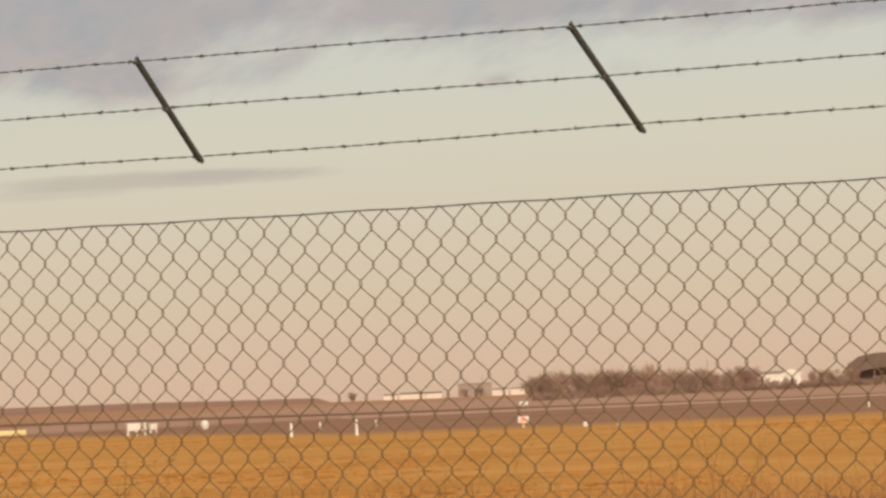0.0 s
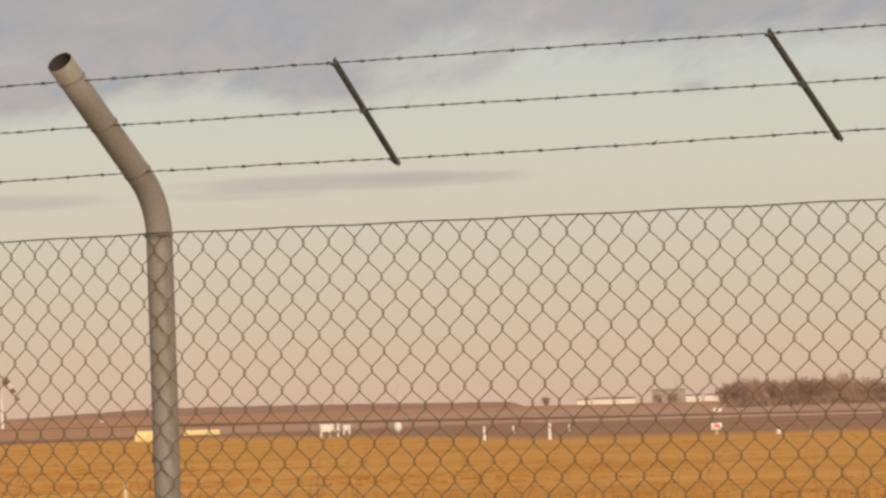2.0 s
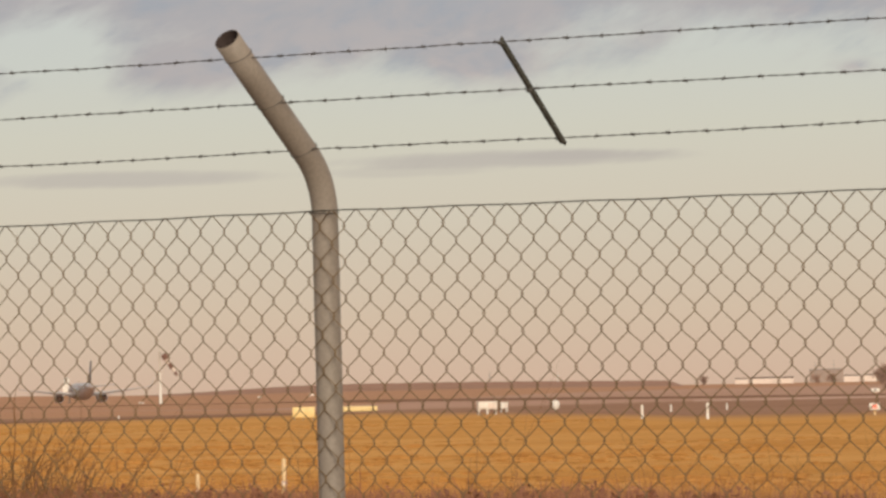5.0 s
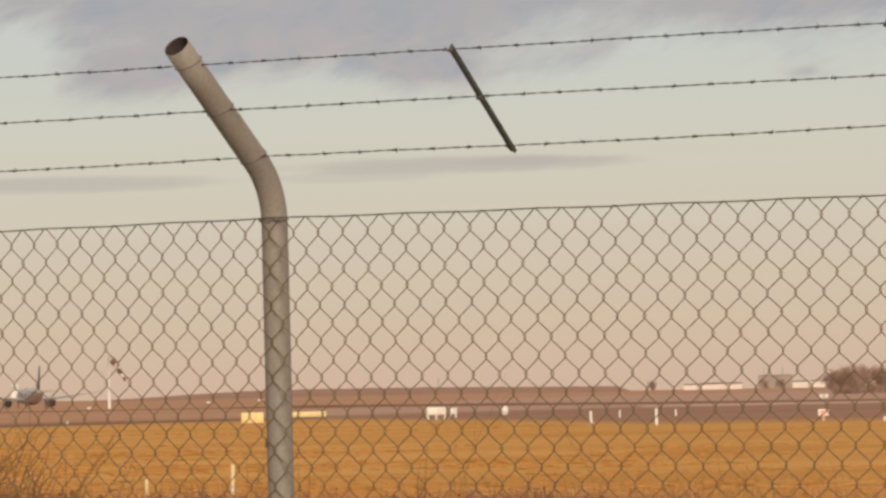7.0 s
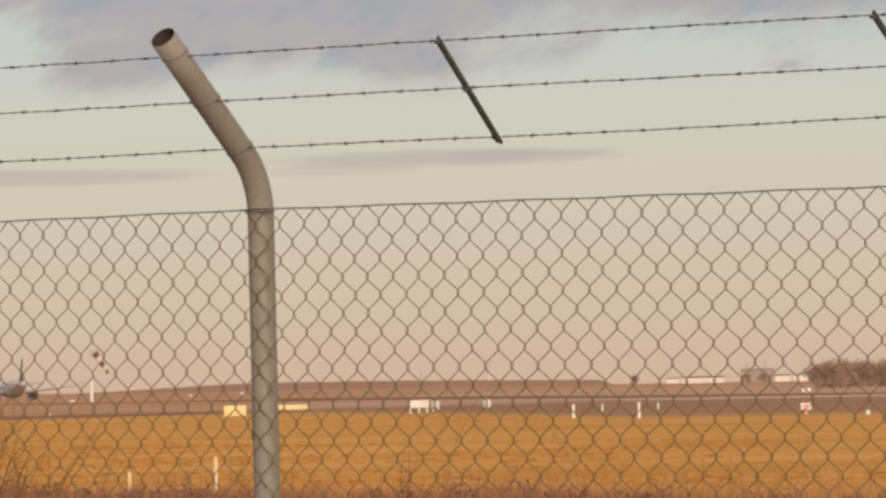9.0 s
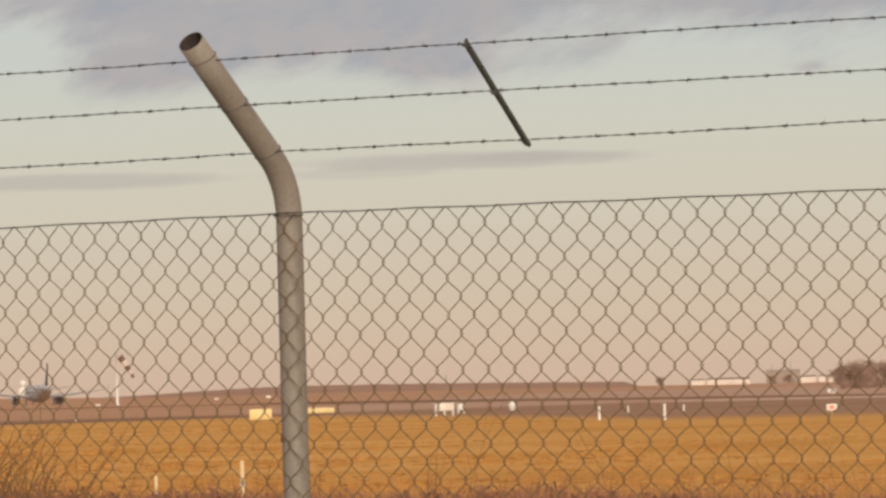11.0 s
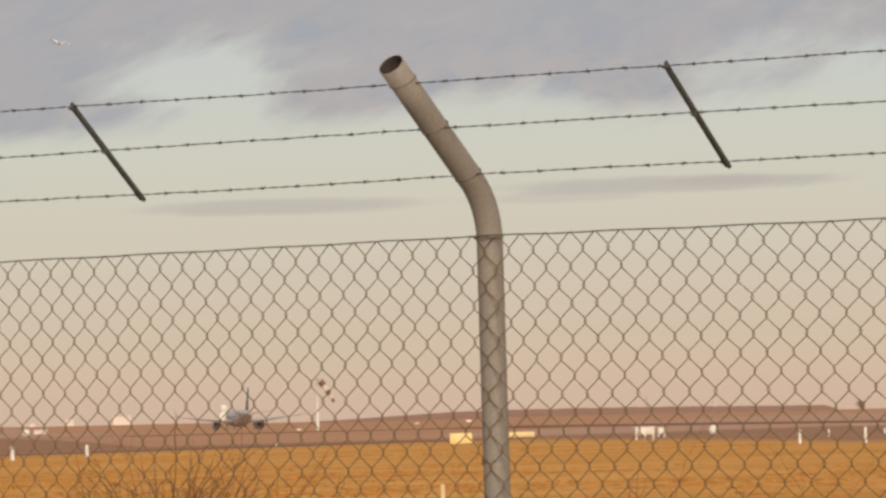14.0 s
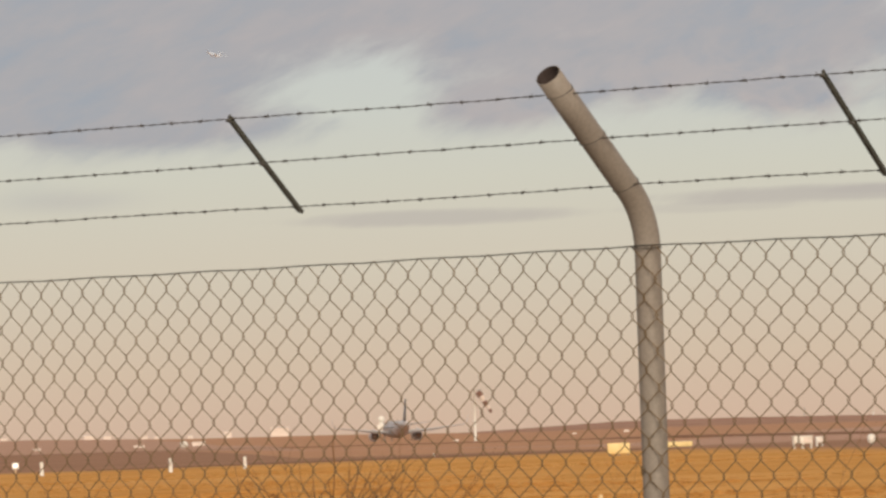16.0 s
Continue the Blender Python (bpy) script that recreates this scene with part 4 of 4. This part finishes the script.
for i in range(9):
    build_tree(33.25 - i * 0.26 + rnd.uniform(-0.1, 0.1), 960 + rnd.uniform(0, 60), rnd.choice((0, 1, 3)), rnd.uniform(0.8, 1.15), rnd.uniform(0, 360), "bare brown bush behind the hedge", "hedge of bare bushes")
for b, d, k, s in ((34.895, 3400, 2, 1.3), (33.86, 3300, 1, 1.4), (33.72, 3320, 2, 1.3), (30.62, 960, 0, 0.75), (30.45, 950, 3, 0.8), (30.30, 960, 0, 0.7)):
    build_tree(b, d, k, s, b * 77, "bare bush before distant buildings", "bushes on the skyline")

# ---- weeds and grass ----


def stem(bm, rnd, base, height, thick, lean, depth=0):
    """A dry stalk that bends and forks."""
    n = 5
    way = Vector((lean[0], lean[1], 1.0)).normalized()
    pts, p = [base], base.copy()
    for i in range(n):
        way = (way + Vector((rnd.gauss(0, 0.15), rnd.gauss(0, 0.15), 0.02))).normalized()
        p = p + way * height / n
        pts.append(p.copy())
    tube(bm, pts, [thick * (1 - 0.75 * i / n) for i in range(n + 1)], 4, (0.3, 1, 0.1), caps=False)
    if depth < 2:
        for _ in range(rnd.choice((1, 2, 3)) if depth == 0 else rnd.choice((0, 0, 1, 2))):
            i = rnd.randrange(2, n)
            out = (way * 0.9 + Vector((rnd.gauss(0, 0.42), rnd.gauss(0, 0.42), 0.1))).normalized()
            stem(bm, rnd, pts[i], height * rnd.uniform(0.25, 0.5), thick * 0.55, (out.x / max(0.3, out.z), out.y / max(0.3, out.z)), depth + 1)


def build_shrub(bearing, distance, count, spread, height, seed, label):
    rnd = random.Random(seed)
    t = thing("shrub", label, "shrub", spot(bearing, distance), rnd.uniform(0, 360), "leafless shrubs beyond the fence")
    for _ in range(count):
        bm = bmesh.new()
        a, r = rnd.uniform(0, 6.28), spread * abs(rnd.gauss(0, 0.45))
        base = Vector((r * math.cos(a), r * math.sin(a), -0.03))
        stem(bm, rnd, base, height * rnd.uniform(0.55, 1.0), rnd.uniform(0.006, 0.0115), (base.x * 0.5 + rnd.gauss(0, 0.12), base.y * 0.5 + rnd.gauss(0, 0.12)))
        part("branch", bm, TWIG, t)


for b, d, n, s, h, seed in ((41.6, 40, 36, 0.5, 1.42, 1), (41.2, 41, 42, 0.5, 1.52, 2), (40.75, 40, 30, 0.42, 1.44, 3), (42.1, 42, 14, 0.4, 1.2, 5), (43.95, 41, 36, 0.32, 1.22, 6), (43.4, 43, 18, 0.25, 1.12, 7), (36.9, 42, 9, 0.3, 1.15, 8)):
    build_shrub(b, d, n, s, h, seed, "leafless reddish shrub with thin forked twigs beyond the fence")


def build_weeds():
    rnd = random.Random(21)
    bm = bmesh.new()
    for _ in range(330):
        b = rnd.uniform(29.5, 45.0)
        d = rnd.uniform(34, 58)
        tall = 1.565 - d * 0.0155 + rnd.gauss(-0.05, 0.13) if rnd.random() < 0.7 else rnd.uniform(0.7, 1.25)
        if rnd.random() < 0.10:
            tall += rnd.uniform(0.05, 0.32)
        stem(bm, rnd, spot(b, d, -0.02), max(0.4, tall), rnd.uniform(0.0028, 0.005), (rnd.gauss(0, 0.1), rnd.gauss(0, 0.1)))
    tagged(part("weeds", bm, TWIG), "dry reddish weed stalks along the fence", "weeds", kind="stuff")
    verts, faces = [], []
    for _ in range(9000):
        b, d = rnd.uniform(29.2, 45.2), rnd.uniform(44, 62)
        p = spot(b, d)
        h = (1.565 - d * rnd.gauss(0.0149, 0.0011)) * rnd.uniform(0.75, 1.0)
        lean, w = Vector((rnd.gauss(0, 0.12), rnd.gauss(0, 0.12), 0)), rnd.uniform(0.004, 0.012)
        side = Vector((0.8, 0.6, 0)) * w
        n = len(verts)
        verts += [p - side, p + side, p + lean * 0.4 + side * 0.8 + Vector((0, 0, h * 0.6)), p + lean * 0.4 - side * 0.8 + Vector((0, 0, h * 0.6)), p + lean + Vector((0, 0, h))]
        faces += [(n, n + 1, n + 2, n + 3), (n + 3, n + 2, n + 4)]
    data = bpy.data.meshes.new("tall_grass")
    data.from_pydata(verts, [], faces)
    data.materials.append(STRAW)
    tagged(new("tall_grass", data), "tall dry reddish grass in a strip beyond the fence", "grass", kind="stuff")


build_weeds()


def build_dead_weeds():
    """A thick low belt of dead russet stalks, uneven along its top, with a few arching canes."""
    rnd = random.Random(77)
    verts, faces = [], []
    for _ in range(9000):
        b, d = rnd.uniform(28.6, 44.5), rnd.uniform(39.5, 42.5)
        p = spot(b, d)
        top = float(np.interp(b, (30, 33.5, 35.6, 36.3, 37.2, 39.0, 39.9, 40.5, 42, 45), (0.76, 0.80, 0.885, 0.92, 0.895, 0.965, 0.935, 0.985, 1.0, 0.98)))
        h = top + 0.03 + 0.04 * noise.noise((b * 5, 0, 3)) + rnd.gauss(-0.02, 0.025) + (rnd.uniform(0.02, 0.16) if rnd.random() < 0.05 else 0)
        h -= (d - 40) * 0.015
        lean, w = Vector((rnd.gauss(0, 0.17), rnd.gauss(0, 0.17), 0)), rnd.uniform(0.003, 0.009)
        side = Vector((0.78, 0.62, 0)) * w
        k = len(verts)
        verts += [p - side, p + side, p + lean * 0.5 + side + Vector((0, 0, h * 0.7)), p + lean * 0.5 - side + Vector((0, 0, h * 0.7)), p + lean + Vector((0, 0, h))]
        faces += [(k, k + 1, k + 2, k + 3), (k + 3, k + 2, k + 4)]
    # curled dead leaves that gather in clumps along the stalks
    for _ in range(420):
        b, d = rnd.uniform(28.6, 44.5), rnd.uniform(39.3, 42.0)
        top = float(np.interp(b, (30, 33.5, 35.6, 36.3, 37.2, 39.0, 39.9, 40.5, 42, 45), (0.76, 0.80, 0.885, 0.92, 0.895, 0.965, 0.935, 0.985, 1.0, 0.98)))
        hub = spot(b, d, top + rnd.uniform(-0.16, -0.01))
        for _ in range(rnd.randrange(8, 20)):
            p = hub + Vector((rnd.gauss(0, 0.035), rnd.gauss(0, 0.035), rnd.gauss(0, 0.022)))
            u = Vector((rnd.gauss(0, 1), rnd.gauss(0, 1), rnd.gauss(0, 0.7))).normalized() * rnd.uniform(0.012, 0.034)
            v = u.cross(Vector((rnd.gauss(0, 1), rnd.gauss(0, 1), rnd.gauss(0, 1)))).normalized() * rnd.uniform(0.006, 0.014)
            k = len(verts)
            verts += [p - u, p + v, p + u, p - v + Vector((0, 0, 0.006))]
            faces += [(k, k + 1, k + 2, k + 3)]
    data = bpy.data.meshes.new("dead_weeds")
    data.from_pydata(verts, [], faces)
    data.materials.append(DOCK)
    tagged(new("dead_weeds", data), "belt of dead russet weeds beyond the fence", "weeds", kind="stuff")
    bm = bmesh.new()
    for _ in range(16):
        p, reach = spot(rnd.uniform(39.8, 42.3), rnd.uniform(39, 41), -0.02), rnd.uniform(0.5, 1.1) * rnd.choice((-1, 1))
        high = rnd.uniform(0.95, 1.12)
        tube(bm, [p + Vector((0.78, 0.62, 0)) * reach * k / 12 + Vector((0, 0, high * math.sin(min(1.9, 0.25 * k)) + rnd.gauss(0, 0.008))) for k in range(13)],
             [0.0055 - 0.0003 * k for k in range(13)], 5, (0.6, -0.8, 0.0), caps=False)
    tagged(part("brambles", bm, TWIG), "arching leafless bramble canes among dead weeds", "brambles", kind="stuff")


build_dead_weeds()


def build_tufts():
    """Uneven tussocks over the mown field."""
    rnd = random.Random(31)
    verts, faces = [], []
    for _ in range(16000):
        b = rnd.uniform(28.5, 45.5)
        d = 75 + 260 * rnd.random() ** 1.2
        p = spot(b, d)
        patch = noise.noise((p.x * 0.03, p.y * 0.03, 2.0)) + 0.5 * noise.noise((p.x * 0.12, p.y * 0.12, 5.0))
        if patch < 0.08:
            continue
        size = rnd.uniform(0.014, 0.032) * (0.8 + patch)
        for _ in range(2):
            a = rnd.uniform(0, 3.14)
            side = Vector((math.cos(a), math.sin(a), 0)) * size * rnd.uniform(5, 14)
            top = Vector((rnd.gauss(0, 0.3) * size, rnd.gauss(0, 0.3) * size, size))
            n = len(verts)
            verts += [p - side - Vector((0, 0, 0.03)), p + side - Vector((0, 0, 0.03)), p + side * 0.6 + top, p - side * 0.5 + top * 0.9]
            faces += [(n, n + 1, n + 2, n + 3)]
    data = bpy.data.meshes.new("grass_tufts")
    data.from_pydata(verts, [], faces)
    data.materials.append(TUFT)
    tagged(new("grass_tufts", data), "low tussocks of golden dry grass over the field", "grass", kind="stuff")


build_tufts()
